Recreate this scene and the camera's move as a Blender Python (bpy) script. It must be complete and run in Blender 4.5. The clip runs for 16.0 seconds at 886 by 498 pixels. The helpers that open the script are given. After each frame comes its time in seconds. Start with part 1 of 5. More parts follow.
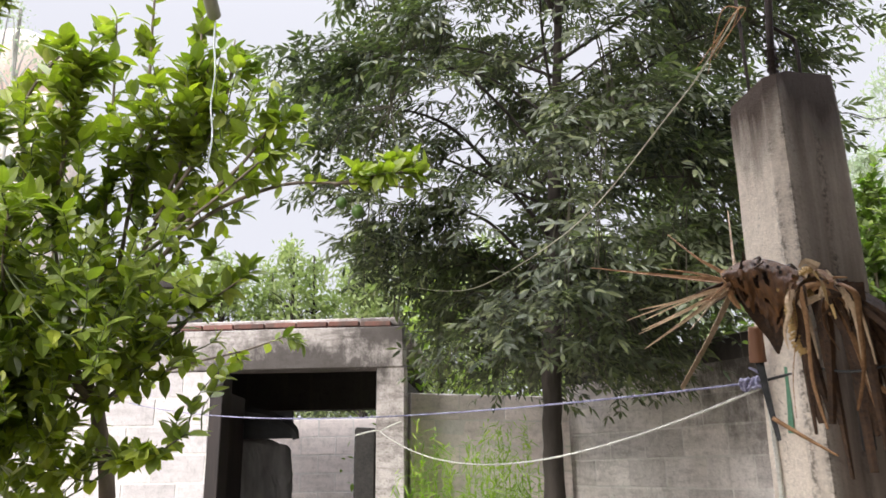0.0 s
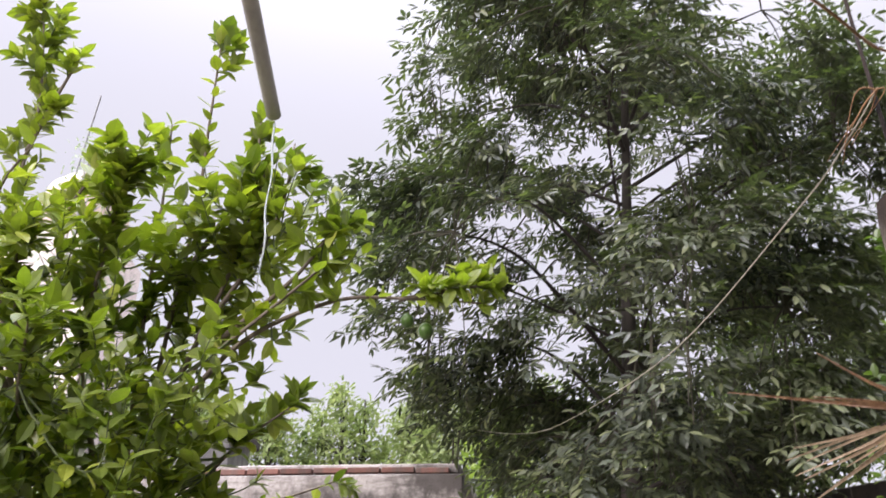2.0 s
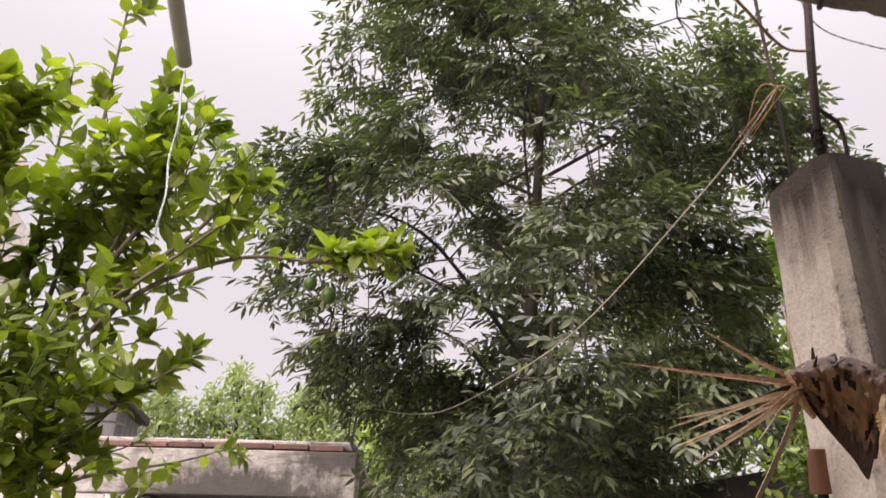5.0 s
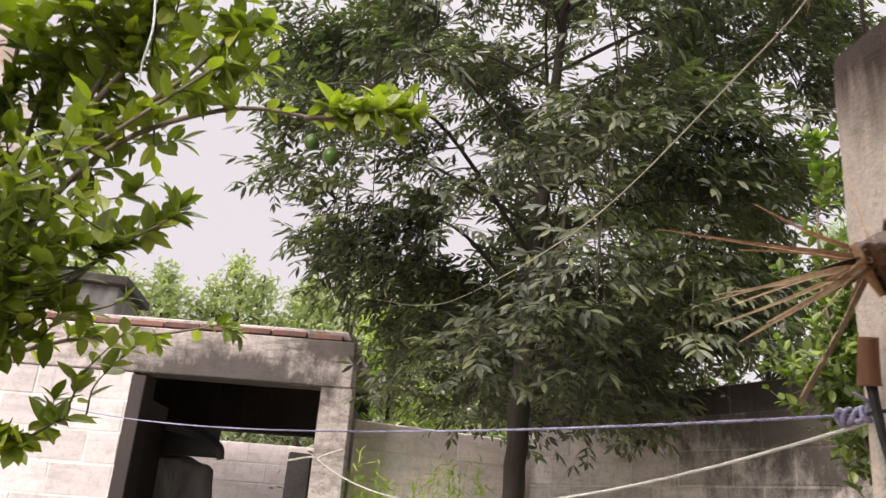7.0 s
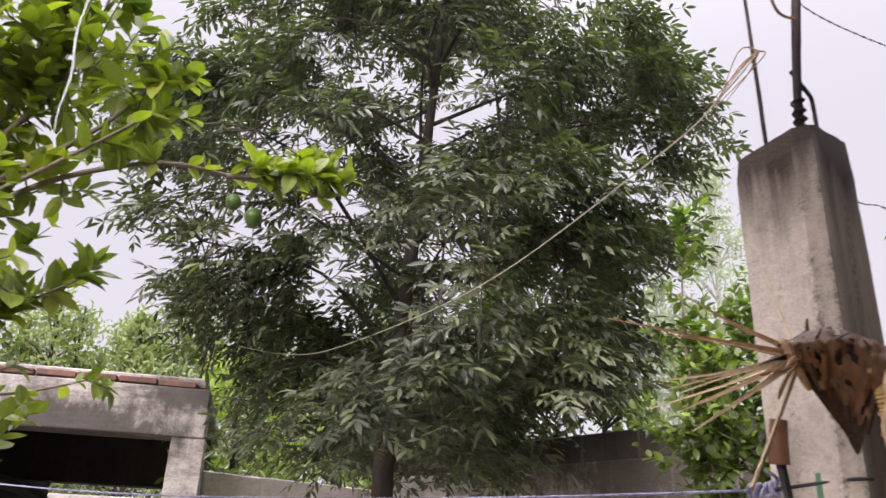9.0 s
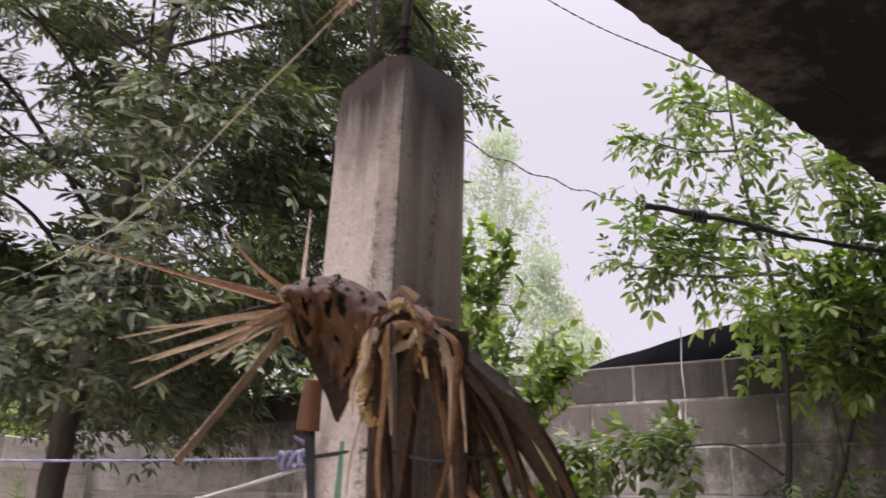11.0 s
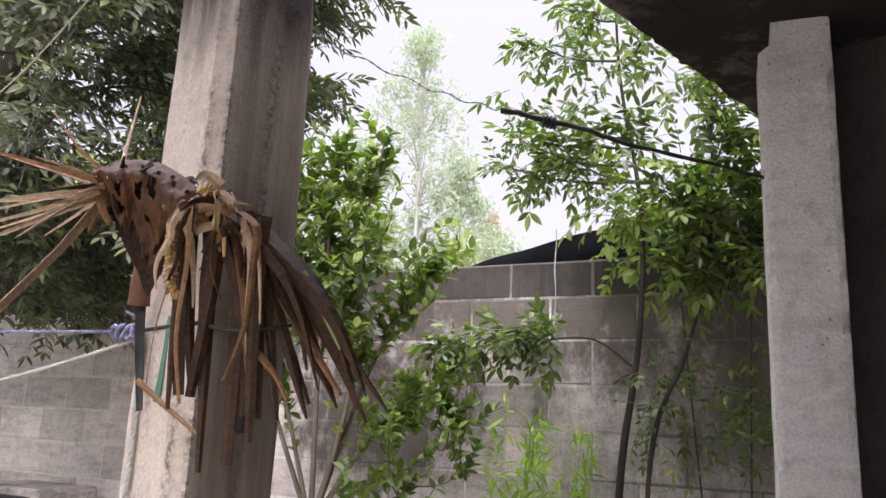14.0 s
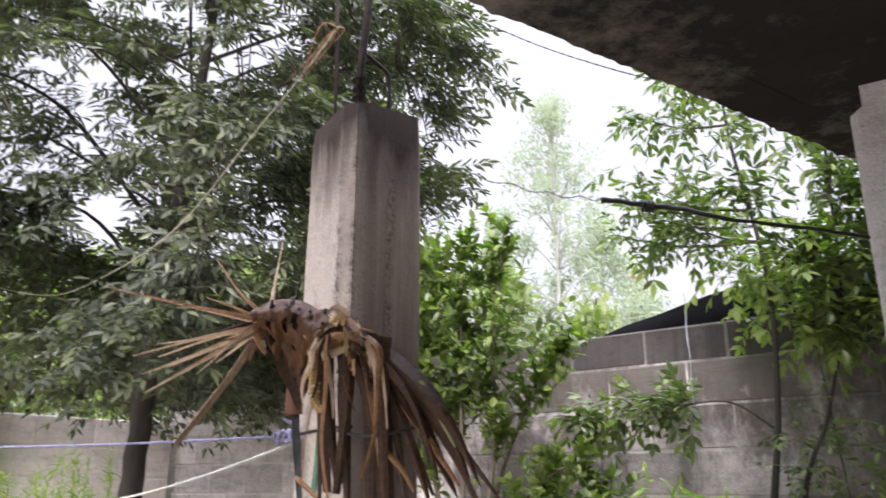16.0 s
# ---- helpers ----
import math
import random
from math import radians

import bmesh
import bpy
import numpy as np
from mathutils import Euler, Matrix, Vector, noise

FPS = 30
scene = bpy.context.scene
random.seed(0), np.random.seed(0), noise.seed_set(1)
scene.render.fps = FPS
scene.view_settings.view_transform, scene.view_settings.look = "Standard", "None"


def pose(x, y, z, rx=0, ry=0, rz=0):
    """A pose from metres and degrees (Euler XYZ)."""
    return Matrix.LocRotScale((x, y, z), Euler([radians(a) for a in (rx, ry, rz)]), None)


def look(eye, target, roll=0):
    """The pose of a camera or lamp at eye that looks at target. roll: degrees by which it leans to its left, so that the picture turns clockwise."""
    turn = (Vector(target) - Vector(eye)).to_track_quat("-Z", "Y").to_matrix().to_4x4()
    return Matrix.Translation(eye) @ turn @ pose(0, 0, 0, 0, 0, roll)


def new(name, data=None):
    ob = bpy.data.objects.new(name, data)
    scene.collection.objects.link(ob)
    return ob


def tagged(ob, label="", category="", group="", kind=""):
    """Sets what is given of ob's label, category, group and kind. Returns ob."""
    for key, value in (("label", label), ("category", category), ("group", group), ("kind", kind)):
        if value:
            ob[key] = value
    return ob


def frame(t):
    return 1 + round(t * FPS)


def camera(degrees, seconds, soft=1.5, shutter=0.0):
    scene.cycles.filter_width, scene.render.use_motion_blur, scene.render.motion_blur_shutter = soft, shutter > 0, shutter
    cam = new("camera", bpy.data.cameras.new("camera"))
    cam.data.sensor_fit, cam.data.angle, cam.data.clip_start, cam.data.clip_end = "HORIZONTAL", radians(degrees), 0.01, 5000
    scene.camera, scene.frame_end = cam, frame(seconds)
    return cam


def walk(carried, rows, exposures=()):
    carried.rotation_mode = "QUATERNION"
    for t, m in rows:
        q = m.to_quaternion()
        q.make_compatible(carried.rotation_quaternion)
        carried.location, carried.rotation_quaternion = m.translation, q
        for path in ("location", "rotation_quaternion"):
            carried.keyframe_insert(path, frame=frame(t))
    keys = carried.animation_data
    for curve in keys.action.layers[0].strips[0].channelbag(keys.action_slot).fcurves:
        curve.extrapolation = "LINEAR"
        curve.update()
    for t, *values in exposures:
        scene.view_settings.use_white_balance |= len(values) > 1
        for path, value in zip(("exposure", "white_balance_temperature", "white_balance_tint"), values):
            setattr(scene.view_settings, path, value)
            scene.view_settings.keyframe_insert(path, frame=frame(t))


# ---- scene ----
cam = camera(58.6, 16.0, shutter=0.4)
PATH = [
    (0, (0.266, 0.572, 1.631), (0.137, 2.492, 2.169), -0.8),
    (0.5, (0.223, 0.679, 1.621), (0.051, 2.571, 2.245), -1.1),
    (1, (0.131, 0.809, 1.637), (-0.082, 2.664, 2.354), -1.0),
    (1.5, (0.145, 0.875, 1.663), (-0.127, 2.692, 2.455), 0.4),
    (2, (0.16, 0.907, 1.669), (-0.084, 2.685, 2.551), 0.9),
    (2.5, (0.095, 0.9, 1.683), (-0.004, 2.648, 2.65), 0.8),
    (3, (0.104, 0.902, 1.689), (0.117, 2.626, 2.703), 0.7),
    (3.2, (0.09, 0.907, 1.689), (0.157, 2.625, 2.71), 0.5),
    (5.3, (0.18, 0.951, 1.616), (0.121, 2.776, 2.432), 2.2),
    (5.5, (0.186, 0.956, 1.617), (0.097, 2.794, 2.4), 2.6),
    (6, (0.183, 0.971, 1.602), (0.063, 2.837, 2.311), 2.9),
    (6.5, (0.202, 1.021, 1.596), (0.103, 2.906, 2.256), 3.6),
    (7, (0.147, 1.157, 1.596), (0.13, 3.049, 2.243), 4.5),
    (7.5, (-0.043, 1.332, 1.62), (0.062, 3.216, 2.282), 4.5),
    (8, (-0.106, 1.392, 1.609), (0.079, 3.256, 2.309), 5.5),
    (8.2, (-0.173, 1.331, 1.628), (0.08, 3.17, 2.372), 4.3),
    (10.3, (0.301, 1.084, 1.681), (0.893, 2.842, 2.429), 2.7),
    (10.5, (0.367, 1.134, 1.716), (1.048, 2.872, 2.433), 2.2),
    (11, (0.483, 1.202, 1.715), (1.314, 2.891, 2.39), 2.1),
    (11.5, (0.594, 1.233, 1.687), (1.52, 2.89, 2.319), 2.5),
    (12, (0.716, 1.226, 1.712), (1.699, 2.863, 2.306), 2.8),
    (12.5, (0.804, 1.212, 1.708), (1.81, 2.844, 2.277), 3.1),
    (13, (0.746, 1.154, 1.701), (1.773, 2.785, 2.235), 3.0),
    (13.5, (0.634, 1.101, 1.686), (1.675, 2.741, 2.161), 3.0),
    (14, (0.6, 1.03, 1.68), (1.632, 2.685, 2.121), 2.7),
    (14.5, (0.612, 0.906, 1.668), (1.593, 2.597, 2.09), 2.4),
    (15, (0.612, 0.827, 1.681), (1.548, 2.536, 2.132), 1.7),
    (15.5, (0.589, 0.8, 1.708), (1.428, 2.54, 2.228), 0.9),
    (16, (0.574, 0.792, 1.711), (1.254, 2.579, 2.297), 0.1),
]
LIGHT = [(0.0, 0.34, 6450, 11), (1.5, 0.30, 6350, 15), (3.0, 0.10, 6500, 22), (5.3, 0.22, 7050, 19), (6.5, 0.22, 7100, 18), (8.2, 0.26, 6650, 18), (10.4, 0.16, 6550, 24), (12.0, 0.20, 6450, 24), (13.5, 0.42, 6400, 20), (14.5, 0.52, 6300, 19), (16.0, 0.58, 6200, 18)]
walk(cam, [(t, look(eye, target, roll)) for t, eye, target, roll in PATH], LIGHT)

# ---- light: overcast, rainy daylight ----
world = bpy.data.worlds.new("overcast_sky")
scene.world = world
world.use_nodes = True
wn, wl = world.node_tree.nodes, world.node_tree.links
wn.clear()
w_out = wn.new("ShaderNodeOutputWorld")
w_bg = wn.new("ShaderNodeBackground")
sky = wn.new("ShaderNodeTexSky")
sky.sky_type = "NISHITA"
sky.sun_disc = False
sky.sun_elevation = radians(29)
sky.sun_rotation = radians(-142)
sky.air_density, sky.dust_density = 1.0, 6.0
grey = wn.new("ShaderNodeHueSaturation")
grey.inputs["Saturation"].default_value = 0.08
w_co = wn.new("ShaderNodeTexCoord")
w_sep = wn.new("ShaderNodeSeparateXYZ")
ramp = wn.new("ShaderNodeMapRange")
ramp.inputs["From Min"].default_value, ramp.inputs["From Max"].default_value = 0.0, 1.0
ramp.inputs["To Min"].default_value, ramp.inputs["To Max"].default_value = 0.74, 11.5
lift = wn.new("ShaderNodeMath")
lift.operation = "POWER"
lift.use_clamp = True
lift.inputs[1].default_value = 9.0
cloud = wn.new("ShaderNodeCombineXYZ")
veil = wn.new("ShaderNodeMix")
veil.data_type, veil.blend_type = "RGBA", "MIX"
veil.inputs[0].default_value = 0.86
tintn = wn.new("ShaderNodeMix")
tintn.data_type, tintn.blend_type = "RGBA", "MULTIPLY"
tintn.inputs[0].default_value = 1.0
tintn.inputs[7].default_value = (8.45, 8.55, 9.35, 1)
wl.new(w_co.outputs["Generated"], w_sep.inputs[0])
wl.new(w_sep.outputs["Z"], lift.inputs[0])
wl.new(lift.outputs[0], ramp.inputs["Value"])
for i in range(3):
    wl.new(ramp.outputs[0], cloud.inputs[i])
wl.new(cloud.outputs[0], tintn.inputs[6])
wl.new(sky.outputs[0], grey.inputs["Color"])
wl.new(grey.outputs[0], veil.inputs[6])
wl.new(tintn.outputs[2], veil.inputs[7])
wl.new(veil.outputs[2], w_bg.inputs["Color"])
w_bg.inputs["Strength"].default_value = 0.115
wl.new(w_bg.outputs[0], w_out.inputs["Surface"])

sun_data = bpy.data.lights.new("sun", "SUN")
sun_data.energy, sun_data.angle, sun_data.color = 3.4, radians(25), (1.0, 0.97, 0.93)
sun = new("sun", sun_data)
sun.matrix_world = look((-5.6, -3.8, 7.0), (0.5, 4, 1.5))


# ---- materials ----
def mat(name):
    m = bpy.data.materials.new(name)
    m.use_nodes = True
    nt = m.node_tree
    b = nt.nodes["Principled BSDF"]
    return m, nt, b


def node(nt, kind, **props):
    n = nt.nodes.new(kind)
    for k, v in props.items():
        n.inputs[k].default_value = v
    return n


def ramp_node(nt, fac, stops):
    r = nt.nodes.new("ShaderNodeValToRGB")
    els = r.color_ramp.elements
    while len(els) < len(stops):
        els.new(0.5)
    for e, (p, c) in zip(els, stops):
        e.position, e.color = p, (*c, 1)
    nt.links.new(fac, r.inputs[0])
    return r.outputs[0]


def mix(nt, fac, a, b, mode="MIX"):
    m = nt.nodes.new("ShaderNodeMix")
    m.data_type, m.blend_type = "RGBA", mode
    for sock, v in ((m.inputs[0], fac), (m.inputs[6], a), (m.inputs[7], b)):
        if isinstance(v, (int, float)):
            sock.default_value = v
        elif isinstance(v, tuple):
            sock.default_value = (*v, 1)
        else:
            nt.links.new(v, sock)
    return m.outputs[2]


def coords(nt, scale=(1, 1, 1), kind="Object"):
    tc = nt.nodes.new("ShaderNodeTexCoord")
    mp = nt.nodes.new("ShaderNodeMapping")
    mp.inputs["Scale"].default_value = scale
    nt.links.new(tc.outputs[kind], mp.inputs[0])
    return mp.outputs[0]


def noise_out(nt, vec, scale, detail=6, rough=0.6):
    n = node(nt, "ShaderNodeTexNoise", Scale=scale, Detail=detail, Roughness=rough)
    nt.links.new(vec, n.inputs["Vector"])
    return n.outputs[0]


def world_pos(nt, scale=(1, 1, 1)):
    g = nt.nodes.new("ShaderNodeNewGeometry")
    mp = nt.nodes.new("ShaderNodeMapping")
    mp.inputs["Scale"].default_value = scale
    nt.links.new(g.outputs["Position"], mp.inputs[0])
    return mp.outputs[0]


def add_bump(nt, b, height, strength=0.4, distance=0.01):
    bp = node(nt, "ShaderNodeBump", Strength=strength, Distance=distance)
    nt.links.new(height, bp.inputs["Height"])
    nt.links.new(bp.outputs[0], b.inputs["Normal"])


def concrete(name, light, dark, rough=0.85, stain=(0.08, 0.07, 0.06), stain_from=0.5, pits=True, streak=9.0, vary=0.0, bump=0.5, grime=0.0, grain=0.28):
    """Cast or pressed concrete: cloudy tone, fine sand, rain streaks, pits; vary shifts the tone piece by piece."""
    m, nt, b = mat(name)
    p = world_pos(nt)
    big = noise_out(nt, p, 2.3, 5)
    col = ramp_node(nt, big, [(0.3, dark), (0.72, light)])
    fine = noise_out(nt, p, 130, 4, 0.7)
    col = mix(nt, grain, col, ramp_node(nt, fine, [(0.3, tuple(c * 0.45 for c in dark)), (0.7, tuple(min(1, c * 1.2) for c in light))]))
    mid = noise_out(nt, p, 17, 6, 0.7)
    col = mix(nt, ramp_node(nt, mid, [(0.52, (0, 0, 0)), (0.72, (0.5, 0.5, 0.5))]), col, tuple(c * 0.5 for c in dark))
    run = noise_out(nt, world_pos(nt, (streak, streak, 0.5)), 1.3, 5)
    col = mix(nt, ramp_node(nt, run, [(stain_from, (0, 0, 0)), (stain_from + 0.22, (0.75, 0.75, 0.75))]), col, stain)
    if grime:
        speck = noise_out(nt, p, 55, 5, 0.8)
        col = mix(nt, ramp_node(nt, speck, [(0.56, (0, 0, 0)), (0.66, (grime, grime, grime))]), col, tuple(c * 0.5 for c in stain))
        lay = noise_out(nt, world_pos(nt, (1.4, 1.4, 7)), 2.2, 8, 0.75)
        col = mix(nt, ramp_node(nt, lay, [(0.47, (0, 0, 0)), (0.66, (grime, grime, grime))]), col, tuple(c * 0.7 for c in stain))
        blot = noise_out(nt, p, 7.5, 8, 0.8)
        col = mix(nt, ramp_node(nt, blot, [(0.50, (0, 0, 0)), (0.68, (grime, grime, grime))]), col, stain)
    if vary:
        oi = nt.nodes.new("ShaderNodeObjectInfo")
        hsv = nt.nodes.new("ShaderNodeHueSaturation")
        mr = nt.nodes.new("ShaderNodeMapRange")
        mr.inputs["To Min"].default_value, mr.inputs["To Max"].default_value = 1 - vary, 1 + vary
        nt.links.new(oi.outputs["Random"], mr.inputs["Value"])
        nt.links.new(mr.outputs[0], hsv.inputs["Value"])
        nt.links.new(col, hsv.inputs["Color"])
        col = hsv.outputs[0]
    height = mix(nt, 0.5, fine, noise_out(nt, world_pos(nt, (1, 1, 0.35)), 60, 4, 0.7))
    if pits:
        v = node(nt, "ShaderNodeTexVoronoi", Scale=38.0)
        nt.links.new(p, v.inputs["Vector"])
        pit = ramp_node(nt, v.outputs["Distance"], [(0.0, (0, 0, 0)), (0.16, (1, 1, 1))])
        gate = ramp_node(nt, noise_out(nt, p, 6, 3), [(0.52, (1, 1, 1)), (0.6, (0, 0, 0))])
        pit = mix(nt, gate, pit, (1, 1, 1))
        col = mix(nt, 0.6, col, mix(nt, 1.0, col, pit, "MULTIPLY"))
        height = mix(nt, 0.5, fine, pit)
    nt.links.new(col, b.inputs["Base Color"])
    b.inputs["Roughness"].default_value = rough
    b.inputs["Specular IOR Level"].default_value = 0.3
    add_bump(nt, b, height, bump, 0.004)
    return m


def leaf_mat(name, dark, light, young, gloss=0.38, through_amount=0.35, back=(0.5, 0.75, 0.15)):
    """Leaf: tone varies leaf by leaf, a share of young bright leaves, light shines through."""
    m, nt, b = mat(name)
    g = nt.nodes.new("ShaderNodeNewGeometry")
    p = world_pos(nt)
    tone = ramp_node(nt, g.outputs["Random Per Island"], [(0.0, dark), (0.72, light), (0.97, young)])
    patch = noise_out(nt, p, 1.7, 3)
    tone = mix(nt, ramp_node(nt, patch, [(0.35, (0, 0, 0)), (0.75, (0.55, 0.55, 0.55))]), tone, young)
    grain = noise_out(nt, p, 90, 3)
    tone = mix(nt, 0.25, tone, mix(nt, 1.0, tone, ramp_node(nt, grain, [(0.3, (0.4, 0.45, 0.4)), (0.7, (1, 1, 1))]), "MULTIPLY"))
    nt.links.new(tone, b.inputs["Base Color"])
    b.inputs["Roughness"].default_value = gloss
    b.inputs["Specular IOR Level"].default_value = 0.5
    tr = nt.nodes.new("ShaderNodeBsdfTranslucent")
    nt.links.new(mix(nt, 1.0, tone, (back[0] * 2, back[1] * 2, back[2] * 2), "MULTIPLY"), tr.inputs["Color"])
    ms = nt.nodes.new("ShaderNodeMixShader")
    ms.inputs[0].default_value = through_amount
    nt.links.new(b.outputs[0], ms.inputs[1])
    nt.links.new(tr.outputs[0], ms.inputs[2])
    nt.links.new(ms.outputs[0], nt.nodes["Material Output"].inputs["Surface"])
    return m


def plain(name, a, c, scale=20.0, rough=0.7, metal=0.0, bump=0.3, stretch=(1, 1, 1), spec=0.4):
    """Two-tone surface with grain along a direction."""
    m, nt, b = mat(name)
    p = coords(nt, stretch)
    n = noise_out(nt, p, scale, 6)
    col = ramp_node(nt, n, [(0.3, a), (0.7, c)])
    broad = noise_out(nt, p, scale * 0.15, 3)
    col = mix(nt, 0.4, col, ramp_node(nt, broad, [(0.3, tuple(x * 0.6 for x in a)), (0.7, c)]))
    nt.links.new(col, b.inputs["Base Color"])
    b.inputs["Roughness"].default_value, b.inputs["Metallic"].default_value = rough, metal
    b.inputs["Specular IOR Level"].default_value = spec
    add_bump(nt, b, n, bump, 0.004)
    return m


def pillar_concrete():
    """Pale cast concrete with a black, rain-soaked head and brown runs below it."""
    m = concrete("pillar_concrete", (0.80, 0.71, 0.60), (0.54, 0.465, 0.385), stain=(0.27, 0.22, 0.18), stain_from=0.54, streak=4, bump=0.7)
    nt = m.node_tree
    b = nt.nodes["Principled BSDF"]
    col = b.inputs["Base Color"].links[0].from_socket
    g = nt.nodes.new("ShaderNodeNewGeometry")
    sep = nt.nodes.new("ShaderNodeSeparateXYZ")
    nt.links.new(g.outputs["Position"], sep.inputs[0])
    wob = noise_out(nt, world_pos(nt, (9, 9, 1.5)), 1.6, 5)
    ad = nt.nodes.new("ShaderNodeMath")
    ad.operation = "MULTIPLY_ADD"
    nt.links.new(wob, ad.inputs[0])
    ad.inputs[1].default_value = 0.34
    nt.links.new(sep.outputs["Z"], ad.inputs[2])
    mr = nt.nodes.new("ShaderNodeMapRange")
    mr.inputs["From Min"].default_value, mr.inputs["From Max"].default_value = 2.49, 2.69
    nt.links.new(ad.outputs[0], mr.inputs["Value"])
    # broken edge of old mortar: a rough, pitted vertical strip
    st = noise_out(nt, world_pos(nt, (11, 11, 0.25)), 1.0, 2)
    strip = ramp_node(nt, st, [(0.44, (0, 0, 0)), (0.55, (0.8, 0.8, 0.8)), (0.66, (0, 0, 0))])
    crumb = ramp_node(nt, noise_out(nt, world_pos(nt), 95, 5, 0.75), [(0.34, (1, 1, 1)), (0.46, (0, 0, 0))])
    col = mix(nt, mix(nt, 1.0, strip, crumb, "MULTIPLY"), col, (0.12, 0.10, 0.085))
    # rust-brown soaking below the hung palm leaves, and crumbling seams along the bevelled corner
    soak = noise_out(nt, world_pos(nt, (7, 7, 1.2)), 1.5, 5)
    low = nt.nodes.new("ShaderNodeMapRange")
    low.inputs["From Min"].default_value, low.inputs["From Max"].default_value = 2.02, 1.70
    ad2 = nt.nodes.new("ShaderNodeMath")
    ad2.operation = "MULTIPLY_ADD"
    ad2.inputs[1].default_value = -0.3
    nt.links.new(soak, ad2.inputs[0])
    nt.links.new(sep.outputs["Z"], ad2.inputs[2])
    nt.links.new(ad2.outputs[0], low.inputs["Value"])
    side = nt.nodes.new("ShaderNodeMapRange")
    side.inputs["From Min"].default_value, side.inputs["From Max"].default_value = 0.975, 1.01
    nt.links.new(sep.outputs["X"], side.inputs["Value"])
    both = nt.nodes.new("ShaderNodeMath")
    both.operation = "MULTIPLY"
    nt.links.new(low.outputs[0], both.inputs[0])
    nt.links.new(side.outputs[0], both.inputs[1])
    soft = nt.nodes.new("ShaderNodeMath")
    soft.operation = "MULTIPLY"
    soft.inputs[1].default_value = 0.8
    nt.links.new(both.outputs[0], soft.inputs[0])
    col = mix(nt, soft.outputs[0], col, (0.13, 0.08, 0.055))
    # the face under the roof: brown runs, plus overall darkening for its shade
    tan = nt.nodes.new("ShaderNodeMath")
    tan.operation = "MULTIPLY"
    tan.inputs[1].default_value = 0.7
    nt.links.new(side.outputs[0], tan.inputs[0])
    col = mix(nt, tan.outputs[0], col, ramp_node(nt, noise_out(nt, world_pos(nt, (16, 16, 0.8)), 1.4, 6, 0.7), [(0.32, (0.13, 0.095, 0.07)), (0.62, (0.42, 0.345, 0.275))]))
    for px, py, width in ((0.945, 2.412, 0.016), (0.972, 2.386, 0.012), (1.075, 2.445, 0.02)):
        flat = nt.nodes.new("ShaderNodeVectorMath")
        flat.operation = "MULTIPLY"
        flat.inputs[1].default_value = (1, 1, 0)
        nt.links.new(g.outputs["Position"], flat.inputs[0])
        dist = nt.nodes.new("ShaderNodeVectorMath")
        dist.operation = "DISTANCE"
        dist.inputs[1].default_value = (px, py, 0)
        nt.links.new(flat.outputs[0], dist.inputs[0])
        near = nt.nodes.new("ShaderNodeMapRange")
        near.inputs["From Min"].default_value, near.inputs["From Max"].default_value = width, width * 0.3
        nt.links.new(dist.outputs["Value"], near.inputs["Value"])
        gaps = mix(nt, 1.0, ramp_node(nt, noise_out(nt, world_pos(nt), 60 + 900 * width, 6, 0.8), [(0.44, (0, 0, 0)), (0.60, (0.8, 0.8, 0.8))]), ramp_node(nt, noise_out(nt, world_pos(nt), 6, 3), [(0.36, (0, 0, 0)), (0.5, (1, 1, 1))]), "MULTIPLY")
        col = mix(nt, mix(nt, 1.0, near.outputs[0], gaps, "MULTIPLY"), col, (0.07, 0.055, 0.045))
    col = mix(nt, mr.outputs[0], col, (0.060, 0.042, 0.031))
    nt.links.new(col, b.inputs["Base Color"])
    return m


def mould_shade_patch(m, centre, size, colour):
    """A ragged black patch with a wandering edge, for wall mould and painted shade."""
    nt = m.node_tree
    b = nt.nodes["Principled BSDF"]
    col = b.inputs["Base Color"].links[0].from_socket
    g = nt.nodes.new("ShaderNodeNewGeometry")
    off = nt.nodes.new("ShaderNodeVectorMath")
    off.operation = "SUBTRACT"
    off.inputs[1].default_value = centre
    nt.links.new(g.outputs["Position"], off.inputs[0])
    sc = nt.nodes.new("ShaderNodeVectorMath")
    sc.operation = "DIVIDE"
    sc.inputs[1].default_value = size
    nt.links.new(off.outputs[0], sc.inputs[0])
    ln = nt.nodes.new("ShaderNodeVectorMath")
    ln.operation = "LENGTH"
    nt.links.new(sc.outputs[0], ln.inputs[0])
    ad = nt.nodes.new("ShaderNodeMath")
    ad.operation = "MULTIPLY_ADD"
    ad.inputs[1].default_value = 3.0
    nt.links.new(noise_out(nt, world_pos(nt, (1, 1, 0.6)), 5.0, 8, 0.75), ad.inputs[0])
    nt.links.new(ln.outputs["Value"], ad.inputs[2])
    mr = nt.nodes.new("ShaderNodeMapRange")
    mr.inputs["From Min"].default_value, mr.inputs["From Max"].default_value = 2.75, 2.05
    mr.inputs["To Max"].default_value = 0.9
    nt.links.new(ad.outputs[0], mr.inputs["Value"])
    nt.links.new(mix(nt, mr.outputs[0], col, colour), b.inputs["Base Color"])


